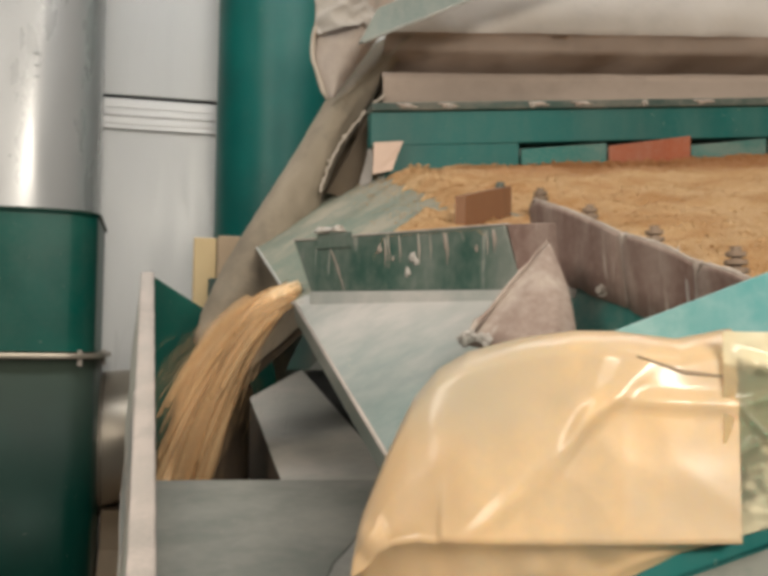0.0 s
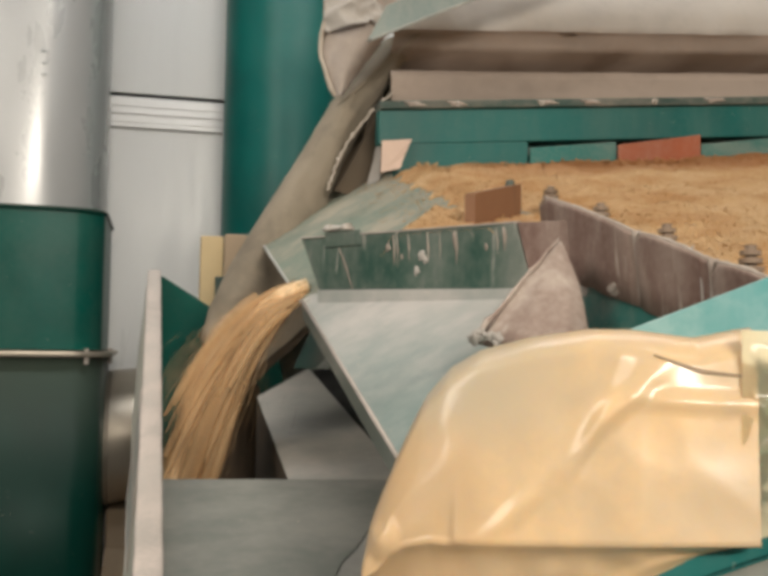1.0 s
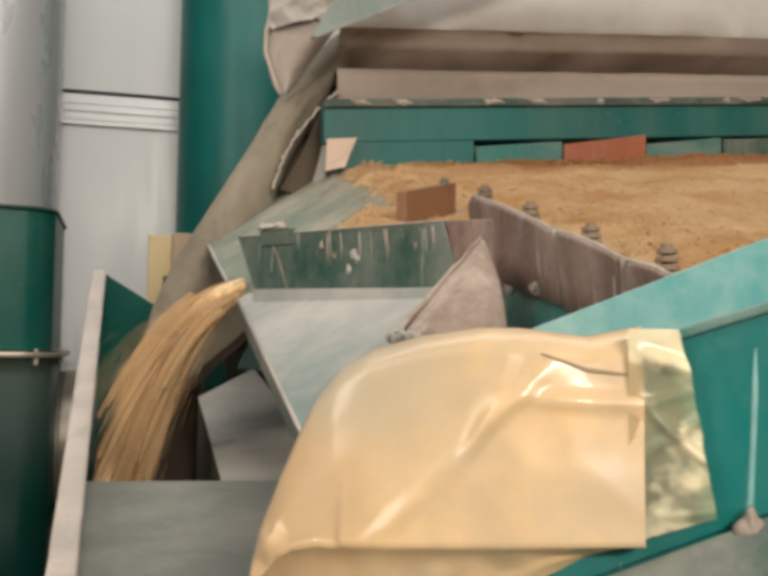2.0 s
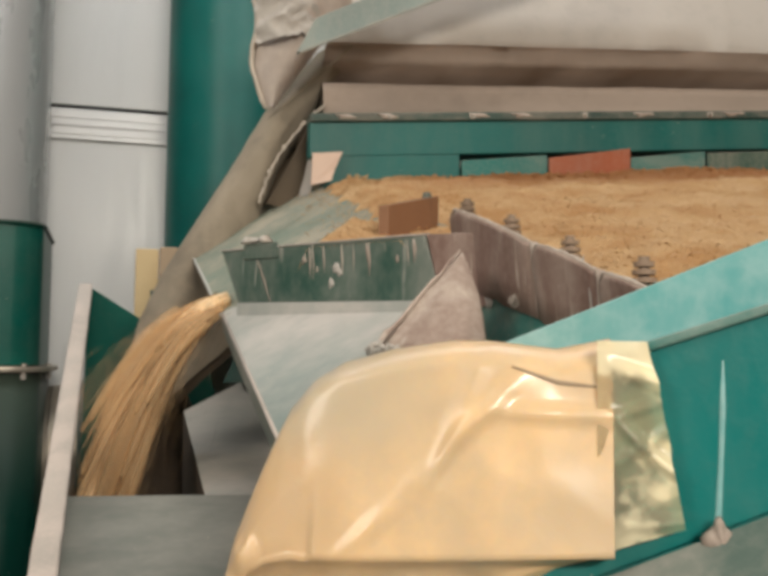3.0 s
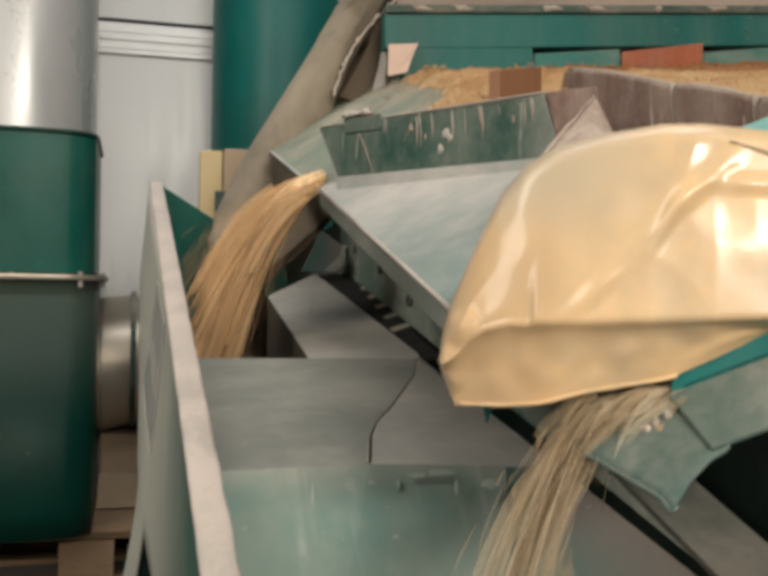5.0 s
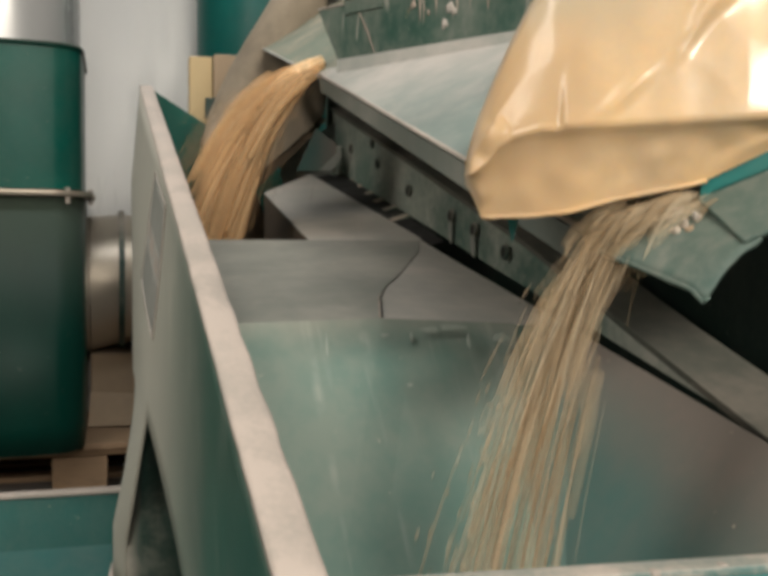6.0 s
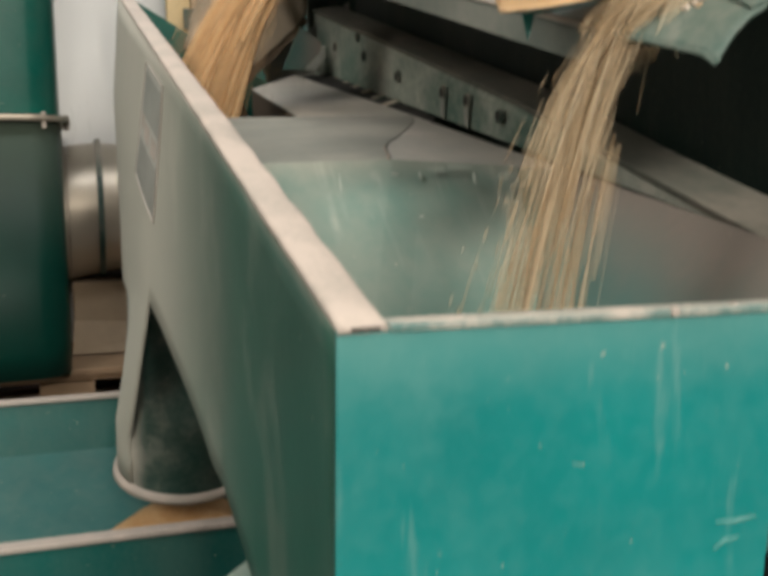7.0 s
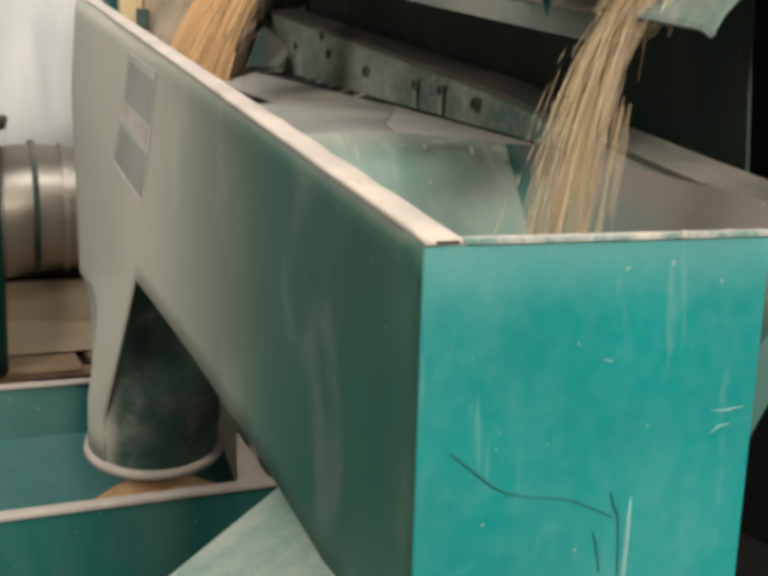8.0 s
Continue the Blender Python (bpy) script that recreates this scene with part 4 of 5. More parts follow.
part("rail_cap", plate_bm([(0.193, 1.359, 1.2435), (0.368, 0.975, 1.2295), (0.376, 0.980, 1.2305), (0.203, 1.364, 1.2445)], 0.002, 0.0005), RIM, rail)
part("corner_plate", plate_bm([(0.3695, 0.975, 1.2285), (0.397, 0.913, 1.224), (0.411, 0.882, 1.150), (0.3805, 0.950, 1.146)], 0.005, 0.001, away=(0.9, 0.42, 0)), RUSTY, deck, "brown primed corner plate")


def rail_foot(y):
    return 1.159 + 0.235 * (y - 0.887)


def rail_head(y):
    return 1.2585 + 0.288 * (y - 0.985)


for ya, yb in ((0.985, 0.776), (0.771, 0.657), (0.652, 0.555)):
    n = 10
    rows = []
    for k in range(n + 1):
        y = ya + (yb - ya) * k / n
        bow = 0.004 * math.sin(math.pi * k / n) + 0.0015 * noise.noise((y * 40, 1.0, 0.0))
        top, foot = rail_head(y) + 0.003 * math.sin(math.pi * k / n) - (0.010 if k == 0 else 0.0), rail_foot(y) + 0.003 * noise.noise((y * 60, 4.0, 0.0))
        rows.append([(0.404 + (0.008 - bow) * g - 0.5 * bow, y, top + (foot - top) * g) for g in (0, 0.06, 0.3, 0.6, 1.0)])
    skin("side_rail", rows, 0.005, RUSTY, deck, "brown primed side rail, streaked with dust")
    caked = [(0.4015 + 0.0012 * noise.noise((k * 0.7, ya, 1)), ya + (yb - ya) * k / 18, rail_head(ya + (yb - ya) * k / 18) + 0.003 * math.sin(math.pi * k / 18) - (0.008 if k == 0 else 0)) for k in range(19)]
    part("caked_edge", tube_bm(caked, [0.0018 + 0.0022 * abs(noise.noise((k * 0.8, ya * 9, 3))) for k in range(19)], 7), SEAM, deck, "caked dust on the rail's edge", True)
    part("joint_strip", tube_bm([(0.4020, yb - 0.003, rail_head(yb) + 0.001), (0.4045, yb - 0.003, rail_head(yb) - 0.03), (0.409, yb - 0.002, rail_foot(yb) + 0.004)], [0.004, 0.0028, 0.0015], 8), SEAM, deck, "caked dust in the joint", True)
for y, z in ((1.135, 1.296), (0.994, 1.256), (0.851, 1.216), (0.716, 1.183)):
    post = part("spring_bolt", tube_bm([(0.4755, y, z - 0.06), (0.4755, y, z + 0.001)], 0.0050, 8), SPRING, deck, "grain-dusted spring bolt")
    for k in range(4):
        part("washer", tube_bm([(0.4755, y, z - 0.028 + 0.0068 * k), (0.4755, y, z - 0.0238 + 0.0068 * k)], 0.0120 - 0.0011 * k, 16), SPRING, post)
part("skirt", plate_bm([(0.416, 0.95, 1.185), (0.416, 0.56, 1.09), (0.40, 0.56, 1.00), (0.385, 0.95, 1.06)], 0.004), GATE, deck, "green skirt under the rail")
for y, z in ((0.815, 1.150),):
    part("skirt_bolt", bolt_bm((0.404, y, z), (-1, -0.4, 0.1), 0.0045, 0.005), BOLT, deck)
clip = part("hinge_clip", plate_bm([(0.220, 1.302, 1.2455), (0.253, 1.231, 1.2435), (0.2535, 1.230, 1.2230), (0.2205, 1.301, 1.2255)], 0.002, 0.0006, away=(-0.9, -0.42, 0)), RAIL, deck, "dusty hinge clip")
part("dust_run", tube_bm([(0.2327, 1.2715, 1.222), (0.240, 1.256, 1.195), (0.246, 1.243, 1.166)], [0.0008, 0.0011, 0.0005], 6), SEAM, clip)
for x, y, z in ((0.226, 1.290, 1.2465), (0.241, 1.256, 1.2455)):
    part("clip_nut", bolt_bm((x, y, z), (0, 0, 1), 0.006, 0.006), BOLT, clip)


RDIR, ROUT = (0.4127, -0.911, 0), (-0.911, -0.4127, 0.02)
for k, (x, y, z, w, h) in enumerate(((0.2885, 1.151, 1.203, 0.0022, 0.003), (0.277, 1.177, 1.216, 0.004, 0.006), (0.350, 1.016, 1.205, 0.002, 0.004), (0.3045, 1.1165, 1.2025, 0.0085, 0.005), (0.307, 1.111, 1.197, 0.005, 0.005), (0.3005, 1.1255, 1.185, 0.0055, 0.006))):
    splat("dust_lump", (x, y, z), RDIR, (0, 0, 1), ROUT, (w, h, 0.0018), 3.0 + k, SEAM if k < 3 else CANVAS_PALE, rail)
for k, (x, y) in enumerate(((0.222, 1.297), (0.240, 1.259), (0.231, 1.278), (0.227, 1.284))):
    splat("dust_lump", (x, y, 1.2475), RDIR, (-0.9, -0.4, 0), (0, 0, 1), (0.012 - 0.002 * k, 0.009, 0.007 - 0.001 * k), 13.0 + k, CANVAS_PALE, clip)
for k, (y, z, w, h) in enumerate(((0.893, 1.160, 0.006, 0.011), (0.884, 1.151, 0.004, 0.005), (0.69, 1.165, 0.002, 0.012))):
    splat("dust_lump", (0.4065, y, z), (0, -1, 0), (0, 0, 1), (-1, 0, 0), (w, h, 0.002), 23.0 + k, CANVAS_PALE, deck)

rng = random.Random(17)
for k in range(11):  # pale runs of dust down the end rail, most of them towards its low corner
    f, drop = 0.42 + 0.56 * rng.random() ** 0.7, rng.uniform(0.012, 0.045)
    q = Vector((0.195 + 0.173 * f, 1.360 - 0.382 * f, 1.2385 - 0.014 * f)) - Vector(ROUT) * 0.0004
    r = rng.uniform(0.0008, 0.0022)
    part("dust_run", tube_bm([q, q + Vector((0.0012, -0.0026, -drop * 0.5)), q + Vector((0.0012, -0.0026, -drop))], [r * 0.5, r, r * 0.4], 8), SEAM, rail, "pale dust run", True)
for k in range(18):  # and down the side rails
    y, drop, r = rng.uniform(0.575, 0.965), rng.uniform(0.015, 0.055), rng.uniform(0.0008, 0.0026)
    bow = 0.003
    run = [Vector((0.404 + (0.008 - bow) * g - 0.5 * bow - 0.0012, y + 0.0015 * rng.gauss(0, 1), rail_head(y) - 0.004 - drop * u)) for u in (0.0, 0.35, 0.7, 1.0) for g in [(0.004 + drop * u) / 0.09]]
    part("dust_run", tube_bm(run, [r * 0.5, r, r * 0.8, r * 0.3], 8), CANVAS_PALE, deck, "pale dust run", True)


def tongue_z(x, y):
    return 1.152 + 0.25 * (y - 1.365) + 0.66 * (x - 0.197)


def tongue_row(y):
    x0 = 0.197 if y > 1.36 else 0.203 + (1.36 - y) * 0.453
    return [(x, y, tongue_z(x, y)) for x in [x0 + (0.450 - x0) * k / 6 for k in range(7)]]


tongue = part("outlet_tongue", ring_loft([tongue_row(1.10 + 0.93 * k / 24) for k in range(25)], closed=False), TONGUE, deck, "pale green outlet tongue")
part("tongue_edge", tube_bm([(0.197, 1.365, 1.152), (0.197, 2.03, 1.318)], 0.0025, 6), SHEET_PALE, tongue)

# ---------------------------------------------------------------- catch tray and deflector
tray = thing("catch_tray", (0.3, 1.0, 0.95), "pale dusty sloping catch tray under the deck rail", "tray")
part("tray_sheet", plate_bm([(0.198, 1.365, 1.155), (0.197, 0.55, 0.937), (0.345, 0.55, 1.0208), (0.372, 0.80, 1.1035), (0.397, 0.962, 1.160), (0.214, 1.368, 1.165)], 0.006, 0.0), SHEET_PALE, tray, "pale sheet, bare teal where grain slides")
part("upstand", plate_bm([(0.2125, 1.3155, 1.1680), (0.3775, 0.9505, 1.1570), (0.3785, 0.9485, 1.1440), (0.2130, 1.3150, 1.1490)], 0.0015, 0.0, away=(0.9, 0.42, 0)), SHEET_PALE, tray)
part("down_lip", plate_bm([(0.1975, 1.362, 1.1505), (0.1968, 0.552, 0.9340), (0.1985, 0.556, 0.9140), (0.1990, 1.358, 1.1300)], 0.003, 0.0, away=(1, 0, 0)), SHELF, tray, "grey turned-down lip")
part("folded_edge", tube_bm([(0.198, 1.362, 1.1545), (0.1975, 0.95, 1.0445), (0.197, 0.552, 0.9380)], 0.0022, 8), RIM, tray, "worn folded edge", True)
for k, (x, y) in enumerate(((0.30, 0.87), (0.27, 0.84))):
    splat("dust_clump", (x, y, 1.02 + 0.535 * (x - 0.2) + 0.267 * (y - 0.87) + 0.004), (1, 0, 0.5), (0, 1, 0.27), (0, 0, 1), (0.012, 0.016, 0.006), 33.0 + k, CANVAS_PALE, tray)
deflector = thing("cloth_deflector", (0.34, 0.8, 1.1), "dust-caked grey cloth peak over the tray", "cloth")
tip, cone_rings = Vector((0.360, 0.838, 1.197)), []
foot = [(0.268, 0.815, 1.100), (0.29, 0.77, 1.088), (0.325, 0.750, 1.085), (0.356, 0.765, 1.09), (0.372, 0.805, 1.10), (0.378, 0.87, 1.13), (0.36, 0.91, 1.14), (0.31, 0.87, 1.12)]
for f in (0.03, 0.2, 0.4, 0.6, 0.8, 1.0):
    row = []
    for k in range(40):
        u = k / 40 * 8
        a, b = foot[int(u)], foot[(int(u) + 1) % 8]
        p = Vector(lerp(tip, lerp(a, b, u - int(u)), f ** 1.2))
        p.z = tip.z + (lerp(a, b, u - int(u))[2] - tip.z) * f
        p += Vector((math.cos(u * 0.785), math.sin(u * 0.785), 0)) * (0.008 * f * noise.noise((p * 45)) + 0.010 * f * abs(noise.noise((u * 2.1, f * 0.8, 5.0))) - 0.010 * math.sin(math.pi * f) * (k < 16))
        row.append(p)
    cone_rings.append(row)
part("peak", ring_loft(cone_rings, caps=True), PEAK, deflector, smooth=True)
left_edge = [Vector(lerp(tip, (0.270, 0.812, 1.102), f ** 1.1)) + Vector((-0.003 + 0.004 * noise.noise((f * 9, 1, 0)), -0.002, 0.003 * noise.noise((f * 11, 5, 0)))) for f in [k / 14 for k in range(15)]]
part("rolled_edge", tube_bm(left_edge, [0.0008 + 0.0022 * abs(noise.noise((k * 1.3, 2, 2))) + 0.0001 * k for k in range(15)], 8), PEAK, deflector, "pale frayed edge", True)
rng = random.Random(12)
for k in range(15):
    q = Vector((0.262 + 0.028 * rng.random(), 0.806 - 0.014 * rng.random(), 1.097 + 0.010 * rng.random()))
    d = Vector((rng.uniform(-0.9, 0.2), rng.uniform(-0.5, 0.2), rng.uniform(0.0, 1.0))).normalized() * rng.uniform(0.006, 0.014)
    part("tuft", tube_bm([q, q + d * 0.5 + Vector((0, 0, 0.002)), q + d], [0.003, rng.uniform(0.0014, 0.0028), 0.0005], 6), CANVAS_PALE, deflector, "frayed dusty tuft", True)

block = thing("wooden_block", (0.39, 1.12, 1.235), "reddish wooden block standing on the grain", "block")
part("block_body", plate_bm([(0.356, 1.076, 1.274), (0.445, 1.156, 1.302), (0.445, 1.156, 1.250), (0.356, 1.076, 1.225)], 0.014, 0.001, away=(-0.66, 0.75, 0)), WOOD, block)
part("knob", tube_bm([(0.430, 1.158, 1.298), (0.430, 1.158, 1.306)], [0.007, 0.005], 8), FLANGE, block)

# grain bed on the deck


def bed_edge(y):
    """Where the grain begins: at the side rail, at the end rail, then back across the tongue."""
    if y < 0.985:
        return 0.414
    if y < 1.20:
        return 0.370 - (y - 0.985) * 0.453
    e = 0.2726 + (y - 1.20) * 0.95 if y < 1.36 else 0.4246 + (y - 1.36) * 0.02
    return e + 0.016 * noise.noise((y * 30, 2.0, 0.0)) + 0.008 * noise.noise((y * 90, 5.0, 0.0))


def bed_foot(y):
    """The height of the grain at its edge: level with the end rail, then down to the bare tongue."""
    e = bed_edge(y)
    f = max(0.0, min(1.0, (y - 1.17) / 0.05))
    return (1.227 + 0.033 * (y - 0.995)) * (1 - f) + (tongue_z(e, y) + 0.001) * f


def bed_z(x, y):
    lump = 0.011 * noise.noise((x * 9, y * 9, 1.0)) + 0.006 * noise.noise((x * 28, y * 28, 4.0)) + 0.005 * abs(noise.noise((x * 55, y * 55, 2.0))) + 0.003 * noise.noise((x * 80, y * 80, 7.0))
    z = deck_z(x, y) + lump - 0.010 * math.exp(-((y - 1.78) / 0.05) ** 2)
    d = x - bed_edge(y)
    if y > 1.0 and d < 0.4:
        z = min(z, bed_foot(y) + (0.72 if y < 1.2 else 1.05) * d + (0.5 if y < 1.18 else 0.22) * lump * min(1.0, d / 0.02))
        if y > 1.18 and x < 0.45:
            z = max(z, tongue_z(x, y) + 0.0030)
    return z


bm = bmesh.new()
NX, NY = 150, 150
grid = []
for j in range(NY):
    row = []
    y = 0.615 + (1.782 - 0.615) * j / (NY - 1)
    edge = bed_edge(y)
    row.append(bm.verts.new((edge - (0.004 if y > 1.19 else 0.006 if y > 1.0 else 0.0), y, bed_z(edge, y) - (0.012 if y > 1.19 else 0.002 if y > 1.0 else 0.008))))
    for i in range(NX):
        x = edge + (1.7 - edge) * (i / (NX - 1)) ** 1.6
        z = bed_z(x, y)
        row.append(bm.verts.new((x, y, z)))
    grid.append(row)
for j in range(NY - 1):
    for i in range(NX):
        bm.faces.new((grid[j][i], grid[j][i + 1], grid[j + 1][i + 1], grid[j + 1][i]))
tagged(part("grain_bed", bm, GRAIN, smooth=True), "deep bed of tan milled grain on the deck", "grain", kind="stuff")


def scatter(name, count, place, size, material, label, seed):
    """Loose kernels: small spindle meshes joined in one."""
    rng = random.Random(seed)
    verts, faces = [], []
    for _ in range(count):
        p, d = place(rng)
        d = Vector(d).normalized()
        s = d.orthogonal().normalized()
        u = d.cross(s)
        l, w = size(rng)
        k = len(verts)
        p = Vector(p)
        verts += [p - d * l, p + s * w, p + u * w, p - s * w, p - u * w, p + d * l]
        for i in range(4):
            faces += [(k, k + 1 + (i + 1) % 4, k + 1 + i), (k + 5, k + 1 + i, k + 1 + (i + 1) % 4)]
    me = bpy.data.meshes.new(name)
    me.from_pydata(verts, [], faces)
    me.materials.append(material)
    for p in me.polygons:
        p.use_smooth = True
    return tagged(new(name, me), label, "grain", kind="stuff")


def on_bed(rng):
    y = rng.uniform(0.63, 1.77)
    x = bed_edge(y) + 0.01 + rng.random() ** 1.3 * 1.1
    return (x, y, bed_z(x, y) + rng.uniform(-0.001, 0.002)), (rng.gauss(0, 1), rng.gauss(0, 1), rng.gauss(0, 0.3))


scatter("loose_kernels", 9000, on_bed, lambda r: (r.uniform(0.0012, 0.0035), r.uniform(0.0008, 0.0018)), GRAIN, "loose kernels and husks on the grain bed", 5)


def far_crumb(rng):
    x = rng.uniform(0.46, 1.5)
    y = 1.775 - abs(rng.gauss(0, 0.05))
    return (x, y, bed_z(x, y) + rng.uniform(0.0, 0.004)), (rng.gauss(0, 1), rng.gauss(0, 1), rng.gauss(0, 1))


scatter("grain_crumbs", 1100, far_crumb, lambda r: (r.uniform(0.003, 0.009), r.uniform(0.002, 0.005)), GRAIN, "crumbly clumps against the gate plates", 8)


def on_tongue(rng):
    y = rng.uniform(1.38, 1.9)
    x = max(0.21, bed_edge(y) - abs(rng.gauss(0, 0.03)))
    row = tongue_row(y)
    f = (x - row[0][0]) / (row[-1][0] - row[0][0])
    return (x, y, row[0][2] + (row[-1][2] - row[0][2]) * f + 0.002), (rng.gauss(0, 1), rng.gauss(0, 1), 0.3)


scatter("tongue_kernels", 420, on_tongue, lambda r: (r.uniform(0.0010, 0.003), r.uniform(0.0005, 0.0012)), GRAIN, "thin scatter of grain on the tongue", 6)


# falling streams: strings of grain along ballistic paths, from the tongue and out of the sack
G = 9.81


def strands(name, count, launch, material, label, seed):
    rng = random.Random(seed)
    verts, faces = [], []
    for _ in range(count):
        p, v, t0, dt, r = launch(rng)
        k0, m = len(verts), 6
        for k in range(m):
            t = t0 + dt * k / (m - 1)
            q = Vector((p[0] + v[0] * t, p[1] + v[1] * t, p[2] + v[2] * t - G / 2 * t * t))
            d = Vector((v[0], v[1], v[2] - G * t)).normalized()
            a = d.orthogonal().normalized()
            b = d.cross(a)
            w = r * (0.12 + math.sin(math.pi * (k + 0.4) / m) ** 0.7) * rng.uniform(0.75, 1.25)
            verts += [q + (a * math.cos(1.2566 * i) + b * math.sin(1.2566 * i)) * w for i in range(5)]
        for k in range(m - 1):
            for i in range(5):
                faces.append((k0 + 5 * k + i, k0 + 5 * k + (i + 1) % 5, k0 + 5 * k + 5 + (i + 1) % 5, k0 + 5 * k + 5 + i))
    me = bpy.data.meshes.new(name)
    me.from_pydata(verts, [], faces)
    me.materials.append(material)
    for p in me.polygons:
        p.use_smooth = True
    return tagged(new(name, me), label, "grain", kind="stuff")


def main_launch(rng, wild=1.0):
    u = rng.gauss(0, 1) * wild
    y = 1.405 + 0.020 * rng.gauss(0, 1)
    p = (0.201 - (0.013 if u > 0 else 0.009) * u, y, 1.172 + 0.25 * (y - 1.405) + 0.004 * rng.gauss(0, 1) - 0.004 * u)
    vx = max(-1.0, -0.77 - (0.065 if u > 0 else 0.048) * u + 0.03 * rng.gauss(0, 1))
    v = (vx, 0.02 + 0.06 * rng.gauss(0, 1), -0.22 - 0.08 * rng.random())
    last = min(0.26, (p[0] - 0.012) / -vx)
    return p, v, last


def main_strand(rng):
    p, v, last = main_launch(rng)
    dt = rng.uniform(0.015, 0.05)
    return p, v, rng.uniform(0.0, max(0.02, last - dt)), dt, rng.uniform(0.0003, 0.0009)


def main_core(rng):
    p, v, last = main_launch(rng, 0.66)
    dt = rng.uniform(0.03, 0.08)
    return p, v, rng.uniform(0.0, max(0.02, last - dt)), dt, rng.uniform(0.0008, 0.0020)


def main_veil(rng):
    p, v, last = main_launch(rng, 0.9)
    dt = rng.uniform(0.05, 0.11)
    return p, v, rng.uniform(0.0, max(0.02, last - dt)), dt, rng.uniform(0.0030, 0.0075)


def sack_veil(rng):
    p, v = sack_launch(rng)
    return p, v, rng.random() ** 1.4 * 0.17, rng.uniform(0.03, 0.07), rng.uniform(0.0012, 0.0045)


def main_dust(rng):
    p, v, last = main_launch(rng, 2.4)
    t = rng.uniform(0.05, last)
    return (p[0] + v[0] * t, p[1] + v[1] * t, p[2] + v[2] * t - G / 2 * t * t), (v[0], v[1], v[2] - G * t)


def sack_launch(rng):
    """Husks slide over the bent plate and leave it in uneven clumps along its edge."""
    lane = rng.choice((-0.04, 0.08, 0.12, 0.24, 0.27, 0.30, 0.33, 0.44, 0.47, 0.58))
    f = lane + rng.gauss(0, 0.035)
    q = at(0.084 - 0.038 * f, -0.006 + 0.012 * rng.gauss(0, 1), 0.951 + 0.004 * rng.gauss(0, 1))
    return tuple(q), (-0.40 + 0.06 * rng.gauss(0, 1) - 0.10 * (f - 0.4), 0.10 + 0.06 * rng.gauss(0, 1), -0.02 - 0.12 * rng.random())


def husk_slide(rng):
    """Husks on the plate, just before they leave it."""
    p, v = sack_launch(rng)
    return (p[0] + 0.02, p[1] - 0.008, p[2] + 0.004), (v[0], v[1], -0.05), 0.0, rng.uniform(0.05, 0.09), rng.uniform(0.0008, 0.0026)


def sack_strand(rng):
    p, v = sack_launch(rng)
    dt = rng.uniform(0.015, 0.085)
    return p, v, rng.random() ** 1.2 * 0.20, dt, rng.uniform(0.0002, 0.0009)


def sack_dust(rng):
    p, v = sack_launch(rng)
    t = rng.uniform(0.03, 0.22)
    return (p[0] + 1.3 * v[0] * t, p[1] + v[1] * t, p[2] + v[2] * t - G / 2 * t * t), (v[0], v[1], v[2] - G * t)


AX, OUT, ORG = Vector((0.9023, -0.4311, 0)), Vector((-0.4311, -0.9023, 0)), Vector((0.14, 0.53, 0))


def at(s, off, z):
    """A place by the axis of the side chute: along it, out from its near side, and up."""
    return ORG + AX * s + OUT * off + Vector((0, 0, z))


core = []
for k in range(60):
    t = -0.012 + 0.232 * k / 59
    c = Vector((0.202 - 0.76 * t, 1.405 + 0.02 * t, 1.172 - 0.25 * t - G / 2 * t * abs(t)))
    d = Vector((-0.76, 0.02, -0.25 - G * t)).normalized()
    side = Vector((0, 1, 0)).cross(d).normalized()
    wide, deep = 0.012 + 0.075 * max(0.0, t), 0.020 + 0.05 * max(0.0, t)
    core.append([c + side * wide * math.cos(a) * (1 + 0.35 * noise.noise((math.cos(a) * 4, math.sin(a) * 4, t * 3))) + Vector((0, deep * math.sin(a), 0)) for a in [2 * math.pi * m / 64 for m in range(64)]])
tagged(part("grain_body", ring_loft(core), STREAM, smooth=True), "thick middle of the grain falling off the tongue", "grain", kind="stuff")
strands("grain_veil", 420, main_veil, KERNEL_VEIL, "soft body of the falling grain", 20)
strands("grain_stream", 1000, main_core, KERNEL, "stream of tan grain falling off the tongue", 10)
strands("grain_strands", 3000, main_strand, KERNEL, "loose strings of tan grain beside the stream", 11)
scatter("flying_grain", 1500, main_dust, lambda r: (r.uniform(0.008, 0.030), r.uniform(0.00015, 0.00035)), KERNEL, "grain flying off the stream", 13)
strands("husk_veil", 100, sack_veil, HUSK_VEIL, "soft body of the falling husks", 21)
strands("sliding_husks", 130, husk_slide, KERNEL_PALE, "husks sliding out over the mouth plate", 22)
strands("husk_stream", 480, sack_strand, KERNEL_PALE, "thin stream of pale husks falling from the sack", 12)
scatter("flying_husks", 260, sack_dust, lambda r: (r.uniform(0.003, 0.010), r.uniform(0.0005, 0.0010)), KERNEL_PALE, "husks flying beside the stream", 14)

# ---------------------------------------------------------------- side chute and the sack over its end
chute = thing("side_chute", at(0.3, -0.06, 0.9), "bright teal open side chute sloping down to the sack", "chute")
part("near_side", plate_bm([at(0.105, 0.0, 1.076), at(0.75, 0.0, 1.290), at(0.75, 0.0, 1.235), at(0.10, 0.0, 0.953)], 0.004, 0.001, away=-OUT), TEAL_BRIGHT, chute, "bright teal side sheet")
